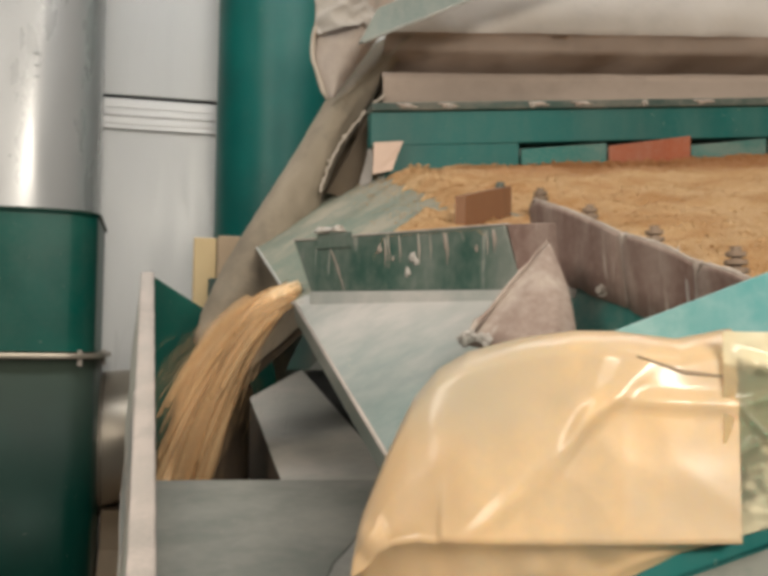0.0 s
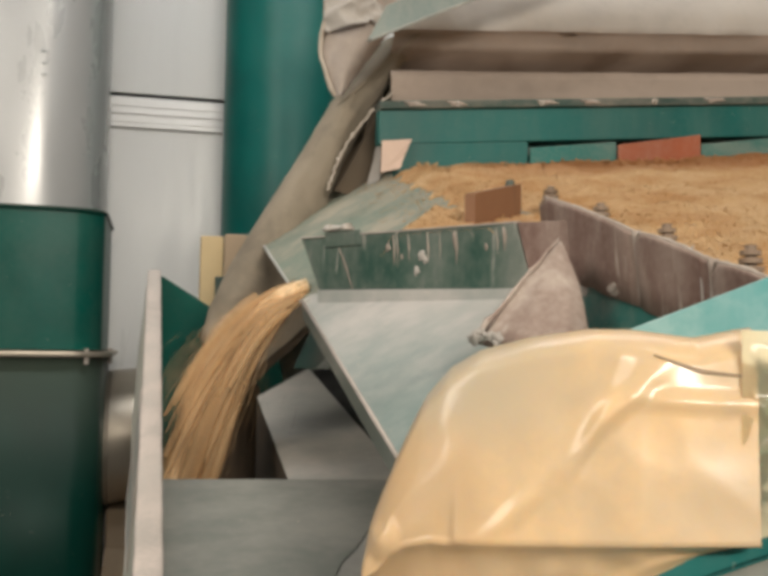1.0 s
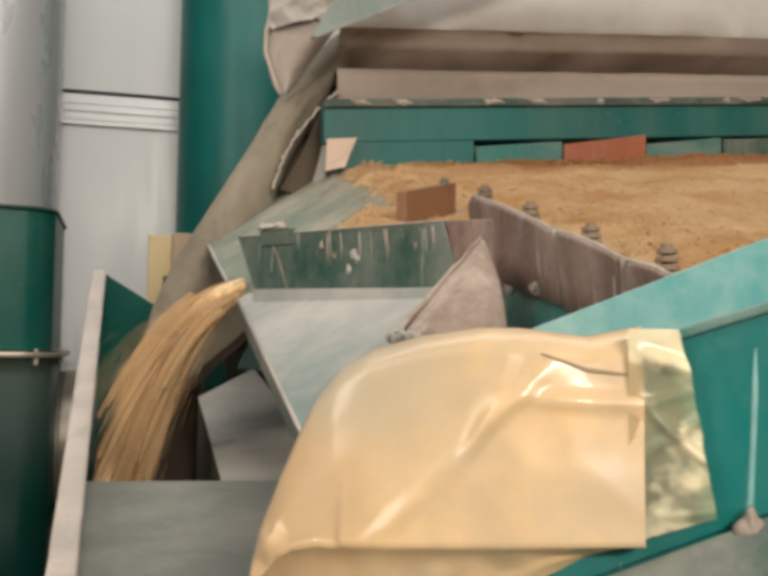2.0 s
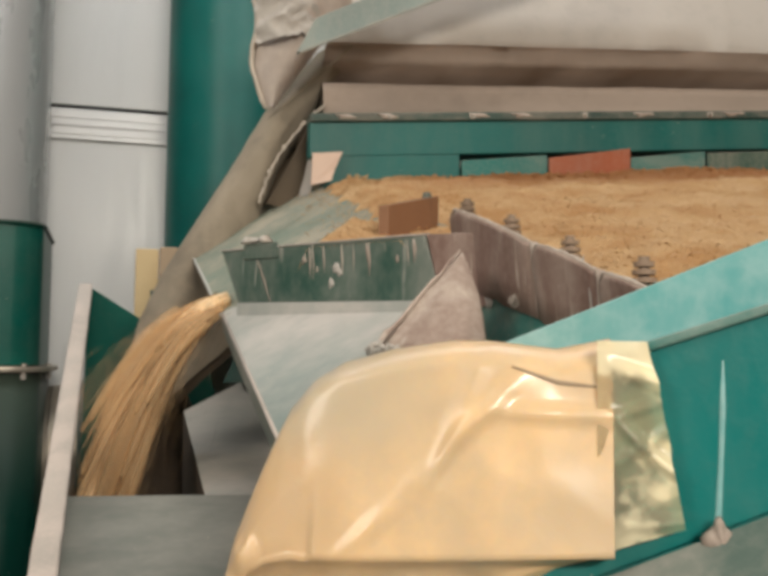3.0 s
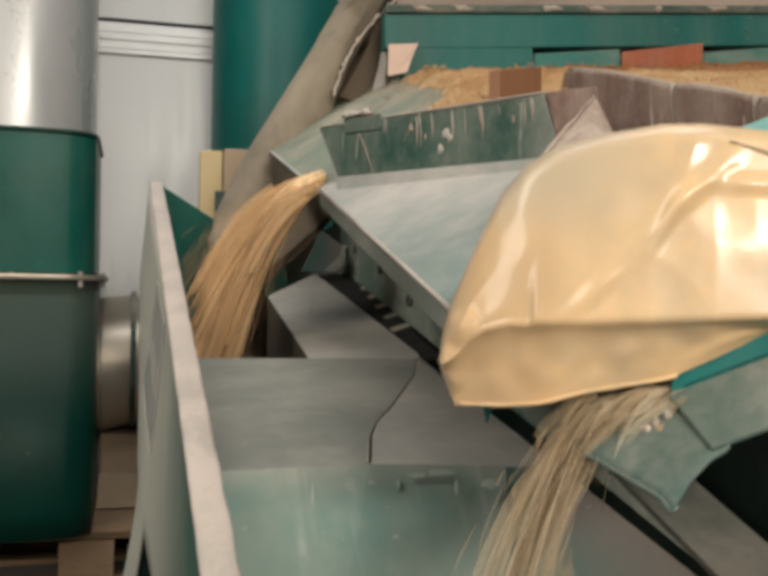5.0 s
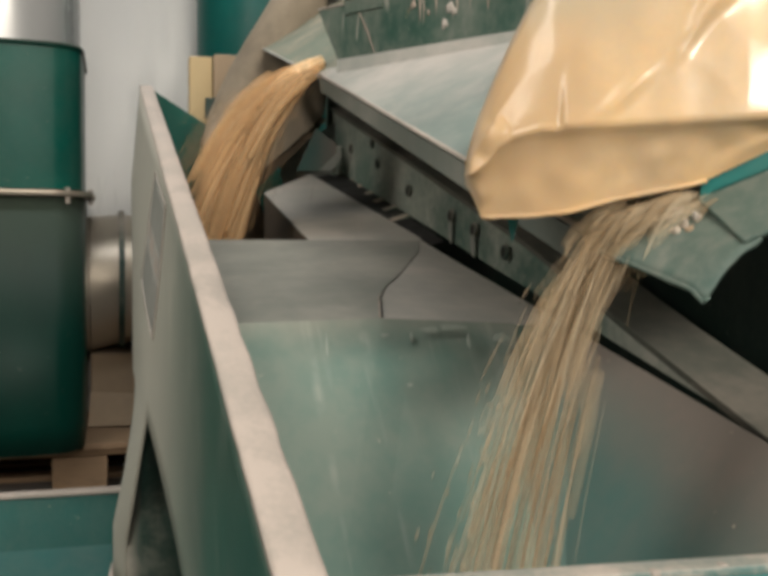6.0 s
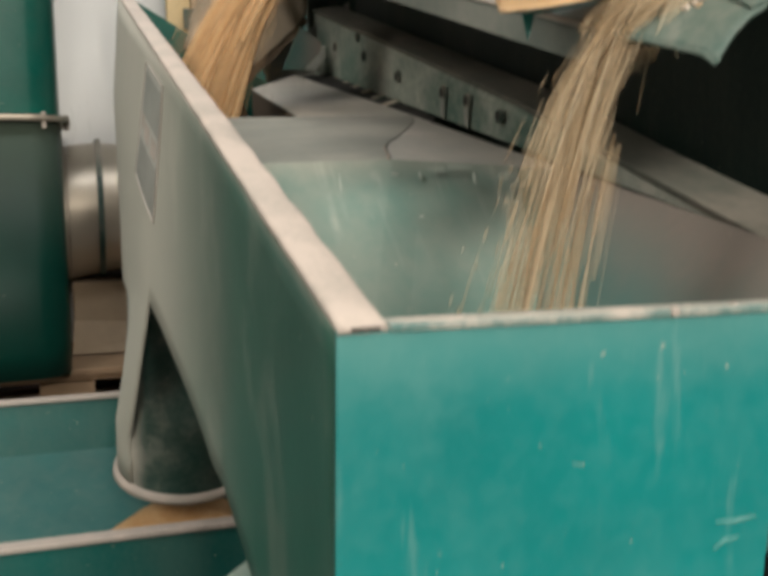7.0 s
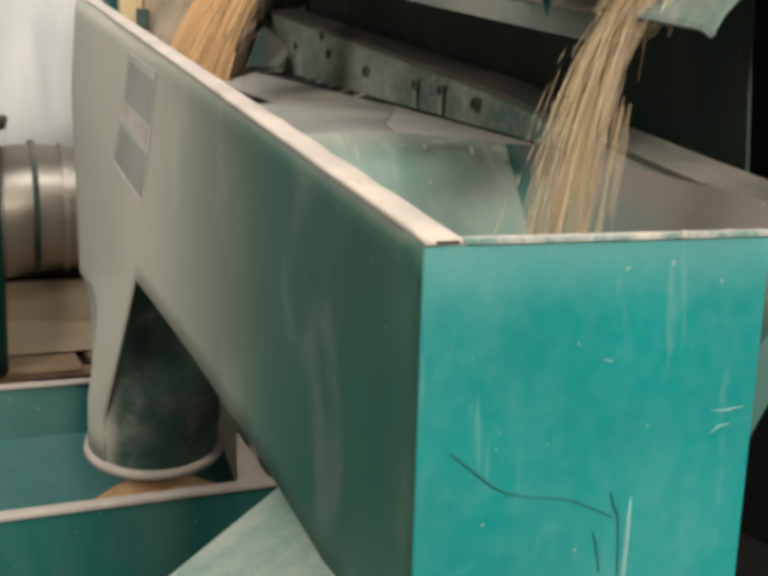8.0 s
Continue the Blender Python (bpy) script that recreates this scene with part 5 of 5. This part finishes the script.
part("top_fold", plate_bm([at(0.19, 0.004, 1.106), at(0.75, 0.004, 1.294), at(0.75, -0.010, 1.294), at(0.19, -0.010, 1.106)], 0.005, 0.0015), TEAL_PALE, chute)
part("far_side", plate_bm([at(0.07, -0.13, 1.090), at(0.75, -0.13, 1.365), at(0.75, -0.13, 1.235), at(0.07, -0.13, 0.96)], 0.004, 0.001), TEAL_LIGHT, chute, "inner side, light put into its pale teal")
part("bottom_sheet", plate_bm([at(0.105, 0.0, 0.962), at(0.75, 0.0, 1.237), at(0.75, -0.13, 1.237), at(0.105, -0.13, 0.962)], 0.004, 0.001, away=(0, 0, -1)), TEAL, chute)
part("low_lip", plate_bm([at(0.099, 0.004, 0.9545), at(0.75, 0.004, 1.2345), at(0.75, 0.045, 1.205), at(0.116, 0.045, 0.932)], 0.003, 0.001), LIP, chute, "dusty grey-green lip")
part("lip_edge", tube_bm([at(0.100, 0.0055, 0.9555), at(0.30, 0.0055, 1.0415), at(0.75, 0.0055, 1.2350)], 0.0014, 6), TEAL_PALE, chute, "pale worn edge")
part("drip", tube_bm([at(0.233, -0.0008, 1.100), at(0.2325, -0.0008, 1.075), at(0.2315, -0.0008, 1.05), at(0.2300, -0.0008, 1.022), at(0.2285, -0.0008, 1.010)], [0.0008, 0.0018, 0.0016, 0.0020, 0.0026], 10), TEAL_LIGHT, chute, "dried pale drip", True)
MOUTH_NEAR, MOUTH_FAR, MOUTH_CORNER = Vector((0.202, 0.439, 0.903)), Vector((0.1745, 0.510, 0.926)), Vector((0.150, 0.560, 0.938))
mouth_rows = []
for i in range(25):
    f = i / 24
    edge_pt = MOUTH_NEAR.lerp(MOUTH_FAR, f) + Vector((0, 0, 0.004 * min(1.0, f * 12)))
    head = Vector(lerp(at(0.124, 0.046, 0.936), at(0.101, 0.003, 0.9535), min(1.0, f * 3.2))) if f < 0.3125 else Vector(lerp(at(0.101, 0.003, 0.9535), at(0.055, -0.03, 0.952), (f - 0.3125) / 0.6875))
    mouth_rows.append([head.lerp(edge_pt, g) + Vector((0, 0, 0.0015 * noise.noise((f * 5, g * 4, 6.0)) + 0.004 * math.sin(math.pi * g))) for g in [k / 10 for k in range(11)]])
mouth = skin("mouth_plate", mouth_rows, 0.0022, LIP, chute, "dusty bent plate at the chute's mouth")
part("mouth_edge", tube_bm([r[-1] for r in mouth_rows], [0.0012 + 0.0008 * abs(noise.noise((k * 0.9, 2, 7))) for k in range(25)], 6), LIP, mouth, "worn bent edge", True)
part("mouth_hook", plate_bm([MOUTH_NEAR + Vector((0.008, 0.014, 0.0145)), MOUTH_NEAR + Vector((0.003, 0.008, 0.004)), MOUTH_NEAR, MOUTH_NEAR + Vector((0.0035, -0.001, 0.002))], 0.0015, 0.0, away=(0.6, 0.8, 0)), TEAL_PALE, mouth)
part("mouth_corner", skin_bm([[Vector(lerp(at(0.058 - 0.02 * w, -0.045 - 0.02 * w, 0.958), MOUTH_CORNER + Vector((0.004 - 0.007 * w, 0.003 * w, 0.010)), g)) for w in (0, 1)] for g in (0, 0.5, 1)] + [[MOUTH_CORNER + Vector((0.0015, 0, -0.004)), MOUTH_CORNER + Vector((0.0, 0.001, -0.007))]], 0.0016), TEAL_BRIGHT, mouth, "bent teal corner")
rng = random.Random(31)
for k in range(16):
    i, g = rng.randrange(7, 22), rng.uniform(0.03, 0.5)
    row = mouth_rows[i]
    q = row[0].lerp(row[-1], g) + Vector((0, 0, 0.0025))
    d = Vector((rng.gauss(-0.6, 0.6), rng.gauss(0, 0.6), rng.gauss(0.1, 0.3))).normalized() * rng.uniform(0.003, 0.008)
    part("crumb", tube_bm([q - d, q + Vector((0, 0, 0.002)), q + d], [0.0008, rng.uniform(0.0014, 0.0036), 0.0008], 6), rng.choice((CANVAS_PALE, CARD, CORD)), mouth)
splat("dust_lump", at(0.2285, 0.0075, 1.011), AX, (0, 0, 1), OUT, (0.0060, 0.0085, 0.0040), 71.0, SEAM, chute, "pale caked lump")
part("stub", tube_bm([at(0.185, 0.045, 0.945), at(0.185, 0.045, 0.925)], 0.006, 10), RIM, chute)

sack = thing("plastic_sack", at(0.08, 0, 0.95), "glossy cream plastic sack tied over the chute end", "sack")
S0, S1, NS, NT = -0.0340, 0.178, 120, 90


def along(pairs, s):
    """Smooth reading between (place, value) pairs."""
    for (a, va), (b, vb) in zip(pairs, pairs[1:]):
        if s <= b:
            return va + (vb - va) * max(0.0, (s - a) / (b - a))
    return pairs[-1][1]


TOP = ((-0.0340, 0.974), (-0.0320, 0.986), (-0.0250, 1.006), (-0.0150, 1.030), (-0.0045, 1.053), (0.0045, 1.070), (0.018, 1.0855), (0.035, 1.0955), (0.062, 1.103), (0.094, 1.108), (0.115, 1.108), (0.15, 1.104), (0.178, 1.110))
LOW = ((-0.0340, 0.968), (-0.0270, 0.958), (-0.0215, 0.9455), (0.008, 0.9465), (0.03, 0.949), (0.053, 0.956), (0.10, 0.9655), (0.150, 0.9905), (0.178, 0.9985))
CREASE = ((-0.0340, 0.970), (-0.0265, 0.970), (-0.0185, 0.976), (-0.0110, 0.985), (-0.003, 0.9915), (0.012, 0.9955), (0.034, 0.9945), (0.10, 0.9975), (0.178, 1.0005))


def sack_point(f, th, grow=0.0):
    """f runs along the sack, th round it: lower band, leaning front, rounded top, back."""
    s = S0 + (S1 - S0) * f
    top, low, crease = along(TOP, s), along(LOW, s), along(CREASE, s)
    face = 0.024 - 0.30 * 0.008 * math.log1p(math.exp((0.018 - s) / 0.008)) - 0.10 * max(0.0, s - 0.12)
    if th < 0.24:
        g = th / 0.24
        z, off = low + (crease - low) * g, face - 0.022 + 0.015 * g + 0.007 * g ** 8
        off += 0.0035 * noise.noise((s * 60, g * 2.2, 3.0)) * g * (1 - g) * 3
    elif th < 0.66:
        g = (th - 0.24) / 0.42
        z = crease + (top - 0.012 - crease) * g
        off = face - 0.013 * g
        d = (s - 0.050) - 0.96 * (z - 1.005)
        off += (0.0014 + 0.0030 * max(0.0, 1 - abs(g - 0.10) / 0.22) + 0.0034 * max(0.0, 1 - abs(g - 0.74) / 0.20)) * max(0.0, 1 - abs(d) / 0.010) * min(1, 4 * g * (1 - g) + 0.2)
        off -= 0.10 * max(0.0, min(0.02, -d)) * g
        knob = math.hypot((s + 0.016) / 0.011, (z - 0.992) / 0.012)
        off += 0.0060 * max(0.0, 1 - knob) ** 0.7 - 0.0035 * max(0.0, 1 - math.hypot((s + 0.017) / 0.005, (z - 0.999) / 0.005))
        off -= 0.0035 * max(0.0, min(1.0, (0.026 - s) / 0.004)) * max(0.0, 1 - g * 2.2)
        d2 = (s - 0.078) - 0.55 * (z - 1.02)
        off += 0.0022 * max(0.0, 1 - abs(d2) / 0.006) * (0.25 < g < 0.85) * math.sin(math.pi * (g - 0.25) / 0.6)
        d3 = (s - 0.112) - 0.35 * (z - 1.10)
        off += 0.0045 * max(0.0, 1 - abs(d3) / 0.010) * max(0, g - 0.45)
        d4 = z - 1.071 + 0.02 * (s - 0.14)
        off += 0.0030 * max(0.0, 1 - abs(d4) / 0.006) * min(1.0, max(0.0, (s - 0.112) / 0.02))
        off += 0.0018 * math.sin(math.pi * g) * noise.noise((s * 16, z * 14, 7.0))
        off += 0.0007 * math.sin(math.pi * g) ** 0.5 * (1 - abs(noise.noise((s * 22 + z * 12, z * 16 - s * 8, 3.0)))) ** 3
    else:
        g = (th - 0.66) / 0.34
        a = g * math.pi * 3.2
        z = top - 0.012 + 0.012 * min(1.0, math.sin(min(a, math.pi / 2))) - max(0.0, g - 0.5) * 2 * (top - low - 0.015) * 0.8
        off = face - 0.013 - 0.125 * min(1.0, g * 1.25)
    close = min(1.0, max(0.0, (s - S0) / 0.007)) ** 0.5
    off = -0.040 + (off + 0.040) * close
    off += 0.0008 * noise.noise((s * 45, th * 9, 1.0)) + grow
    return at(s, off, z)


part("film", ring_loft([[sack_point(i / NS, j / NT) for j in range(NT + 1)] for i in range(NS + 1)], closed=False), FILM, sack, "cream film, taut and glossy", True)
hem = [sack_point((s - S0) / (S1 - S0), 0.0, 0.0006) for s in [-0.0210 + 0.124 * k / 20 for k in range(21)]]
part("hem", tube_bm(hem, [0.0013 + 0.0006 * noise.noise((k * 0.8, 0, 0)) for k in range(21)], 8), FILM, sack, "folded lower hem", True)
NR = 26


def tail_point(f, th):
    """The loose clear mouth beyond the cream part, flat against the chute, with a few sharp folds."""
    z0 = along(LOW, S1) + 0.002
    z = z0 + (1.108 - z0) * th + 0.014 * f * (1 - th) ** 2
    s = S1 - 0.008 + f * (0.025 + 0.018 * (1 - th) ** 0.8) + 0.0015 * f * noise.noise((th * 7, 0.0, 2.0))
    off = 0.0070 + 0.0040 * (1 - f) ** 2 + 0.0022 * noise.noise((f * 1.3, th * 3.2, 2.0))
    for a, b, h, w in ((0.74, 0.34, 0.0050, 0.07), (0.36, 0.56, 0.0040, 0.05), (0.90, 0.80, 0.0040, 0.06), (0.14, 0.05, 0.0040, 0.06), (0.62, 0.70, 0.0025, 0.04)):
        off += h * min(1.0, max(0.0, f - 0.12) * 2.5) * max(0.0, 1 - abs(th - a - (b - a) * f) / w)
    return at(s, off, z)


part("clear_mouth", ring_loft([[tail_point(i / NR, j / 60) for j in range(61)] for i in range(NR + 1)], closed=False), FILM_CLEAR, sack, "clear crumpled film mouth", True)
part("slit", tube_bm([sack_point(0.76, 0.660, 0.0003), sack_point(0.87, 0.635, 0.0003), sack_point(0.98, 0.605, 0.0003)], [0.0005, 0.0013, 0.0006], 6), CARD, sack, "dark slit in the film")

# ---------------------------------------------------------------- canvas hood
hood = thing("canvas_hood", (0.9, 1.9, 1.6), "dust-brown canvas hood sagging above the deck", "hood")
profile = [(0.12, 2.20), (0.05, 1.95), (0.0, 1.79), (-0.02, 1.728), (-0.015, 1.714), (0.0, 1.708), (0.006, 1.688), (0.020, 1.678), (0.30, 1.668), (0.32, 1.655), (0.30, 1.640), (0.020, 1.640), (0.010, 1.620), (0.016, 1.60), (0.008, 1.588), (0.012, 1.565)]


def hood_rows(first, last):
    out = []
    for i in range(90):
        x = 0.44 + 1.35 * i / 89
        row = []
        for j, (dy, z) in enumerate(profile[first:last], first):
            wob = 0.012 * noise.noise((x * 6, j * 0.5, 0.0)) + 0.004 * noise.noise((x * 24, j * 0.9, 3.0))
            row.append((x, 1.845 + dy + wob, z + 0.074 * (x - 0.44) + 0.5 * wob))
        out.append(row)
    return out


part("hood_sheet", ring_loft(hood_rows(4, 16), closed=False), HOOD_CLOTH, hood, "sagging dusty canvas", True)
part("hood_top", ring_loft(hood_rows(0, 5), closed=False), CANVAS_PALE, hood, "pale upper cloth", True)
keys = [((0.44, 1.72), (0.50, 1.70)), ((0.335, 1.588), (0.425, 1.585)), ((0.258, 1.45), (0.365, 1.47)), ((0.188, 1.334), (0.335, 1.40)), ((0.137, 1.245), (0.325, 1.33)), ((0.101, 1.167), (0.332, 1.265)), ((0.085, 1.10), (0.334, 1.215)), ((0.14, 0.957), (0.324, 1.155))]
sleeve_rings = []
for (l0, r0), (l1, r1) in zip(keys, keys[1:]):
    for g in (0, 0.2, 0.4, 0.6, 0.8):
        l, r = lerp(l0, l1, g), lerp(r0, r1, g)
        row = []
        for k in range(40):
            a = 2 * math.pi * k / 40
            x, z = (l[0] + r[0]) / 2 - math.cos(a) * (r[0] - l[0]) / 2, (l[1] + r[1]) / 2 - math.cos(a) * (r[1] - l[1]) / 2
            y = 1.925 - 0.055 * math.sin(a) * (1 + 0.35 * noise.noise((x * 16, z * 5, 1.0)))
            fold = 0.020 * abs(noise.noise((x * 30 + z * 14, z * 3, 4.0))) + 0.004 * noise.noise((x * 50, z * 50, 2.0))
            row.append((x + 0.004 * noise.noise((z * 25, a, 3.0)), y + fold, z))
        sleeve_rings.append(row)
part("sleeve", ring_loft(sleeve_rings), CANVAS, hood, "hanging canvas sleeve", True)
# dark ring below the hem: the shade there, built as a band
shade_band = [[(x + dx * 1.4 + 0.006 * math.cos(k * 0.157), y + 0.004, z - dx * 1.2) for k, (x, y, z) in enumerate(sleeve_rings[-1])] for dx in (-0.006, 0.002, 0.009)]
part("hem_shade", ring_loft(shade_band), SLEEVE_SHADE, hood, "dark band for the shade at the sleeve's mouth", True)
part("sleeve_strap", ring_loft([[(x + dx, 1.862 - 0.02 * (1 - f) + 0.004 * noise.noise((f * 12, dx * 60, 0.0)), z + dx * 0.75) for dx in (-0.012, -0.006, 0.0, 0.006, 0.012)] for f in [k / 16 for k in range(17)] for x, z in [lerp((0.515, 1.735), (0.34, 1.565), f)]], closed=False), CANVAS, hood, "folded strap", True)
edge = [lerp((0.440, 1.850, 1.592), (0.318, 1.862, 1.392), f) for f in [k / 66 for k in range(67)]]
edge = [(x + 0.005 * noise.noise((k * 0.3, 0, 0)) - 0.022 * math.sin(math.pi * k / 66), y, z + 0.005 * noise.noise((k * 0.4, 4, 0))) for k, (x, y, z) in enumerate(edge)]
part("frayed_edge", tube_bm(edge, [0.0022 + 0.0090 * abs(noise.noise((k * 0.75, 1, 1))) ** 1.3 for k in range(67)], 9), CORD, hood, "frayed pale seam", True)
# two dark sheets take the place of the shade inside the sleeve
part("sleeve_shade", plate_bm([(0.428, 1.878, 1.575), (0.385, 1.878, 1.49), (0.335, 1.878, 1.395), (0.36, 1.88, 1.388), (0.405, 1.88, 1.42), (0.428, 1.88, 1.47)], 0.01, 0.0), SLEEVE_SHADE, hood, "dark sheet for the shade inside the sleeve")
part("sleeve_back", plate_bm([(0.27, 1.985, 1.34), (0.47, 1.985, 1.40), (0.47, 1.985, 1.66), (0.40, 1.985, 1.66)], 0.006, 0.0), SLEEVE_SHADE, hood)
part("side_flap", ring_loft([[(0.394 + 0.020 * f + 0.02 * g * (1 - f), 1.860 - 0.03 * f + 0.004 * math.sin(g * 9), 1.405 + 0.085 * g + 0.008 * f) for g in [k / 8 for k in range(9)]] for f in (0, 0.25, 0.5, 0.75, 1.0)], closed=False), CANVAS_PALE, hood, "pale side flap", True)
panel_rows = []
for i in range(15):
    f = i / 14
    row = []
    for j in range(13):
        g = j / 12
        lx = 0.298 + 0.012 * math.sin(f * 7) * (1 - f) + 0.030 * f ** 3
        x = lx + (0.50 - lx - 0.16 * f) * g
        z = 1.79 - 0.212 * f + 0.02 * g * (1 - f)
        y = 1.86 - 0.045 * math.sin(math.pi * g * 0.9) * (1 - 0.5 * f) + 0.020 * noise.noise((x * 22, z * 14, 2.0)) + 0.012 * abs(noise.noise((x * 35 - z * 20, z * 30, 8.0)))
        row.append((x, y, z))
    panel_rows.append(row)
part("end_cloth", ring_loft(panel_rows, closed=False), END_CLOTH, hood, "creased pale brown cloth end", True)
rim_path = [Vector(r[0]) + Vector((-0.002 + 0.004 * noise.noise((k * 0.9, 2, 2)), -0.006, 0.003 * noise.noise((k * 1.3, 5, 1)))) for k, r in enumerate(panel_rows)]
part("cloth_edge", tube_bm(rim_path, [0.004 + 0.006 * abs(noise.noise((k * 1.9, 3, 1))) for k in range(15)], 8), CORD, hood, "frayed pale cloth edge", True)
crumple = [[(0.300 + 0.125 * f + 0.012 * noise.noise((g * 4, f * 3, 5.0)), 1.835 - 0.035 * math.sin(math.pi * f) + 0.020 * noise.noise((f * 4, g * 4, 3.0)) + 0.010 * abs(noise.noise((f * 6 + g * 3, g * 5, 9.0))), 1.700 + 0.105 * g + 0.02 * f * (1 - g) + 0.010 * noise.noise((f * 8, g * 5, 1.0))) for g in [k / 16 for k in range(17)]] for f in [k / 24 for k in range(25)]]
part("cloth_gather", ring_loft(crumple, closed=False), CANVAS_PALE, hood, "gathered pale cloth", True)

strut = thing("support_strut", (0.357, 1.7, 1.64), "pale green angle-iron strut beside the hood", "strut")
part("web", plate_bm([(0.357, 1.70, 1.644), (0.907, 1.70, 1.910), (0.907, 1.70, 1.978), (0.391, 1.70, 1.712)], 0.005, 0.001, away=(0, 1, 0)), STRUT, strut)
part("flange", plate_bm([(0.357, 1.70, 1.640), (0.907, 1.70, 1.906), (0.907, 1.66, 1.896), (0.357, 1.66, 1.631)], 0.005, 0.001), SHEET, strut)
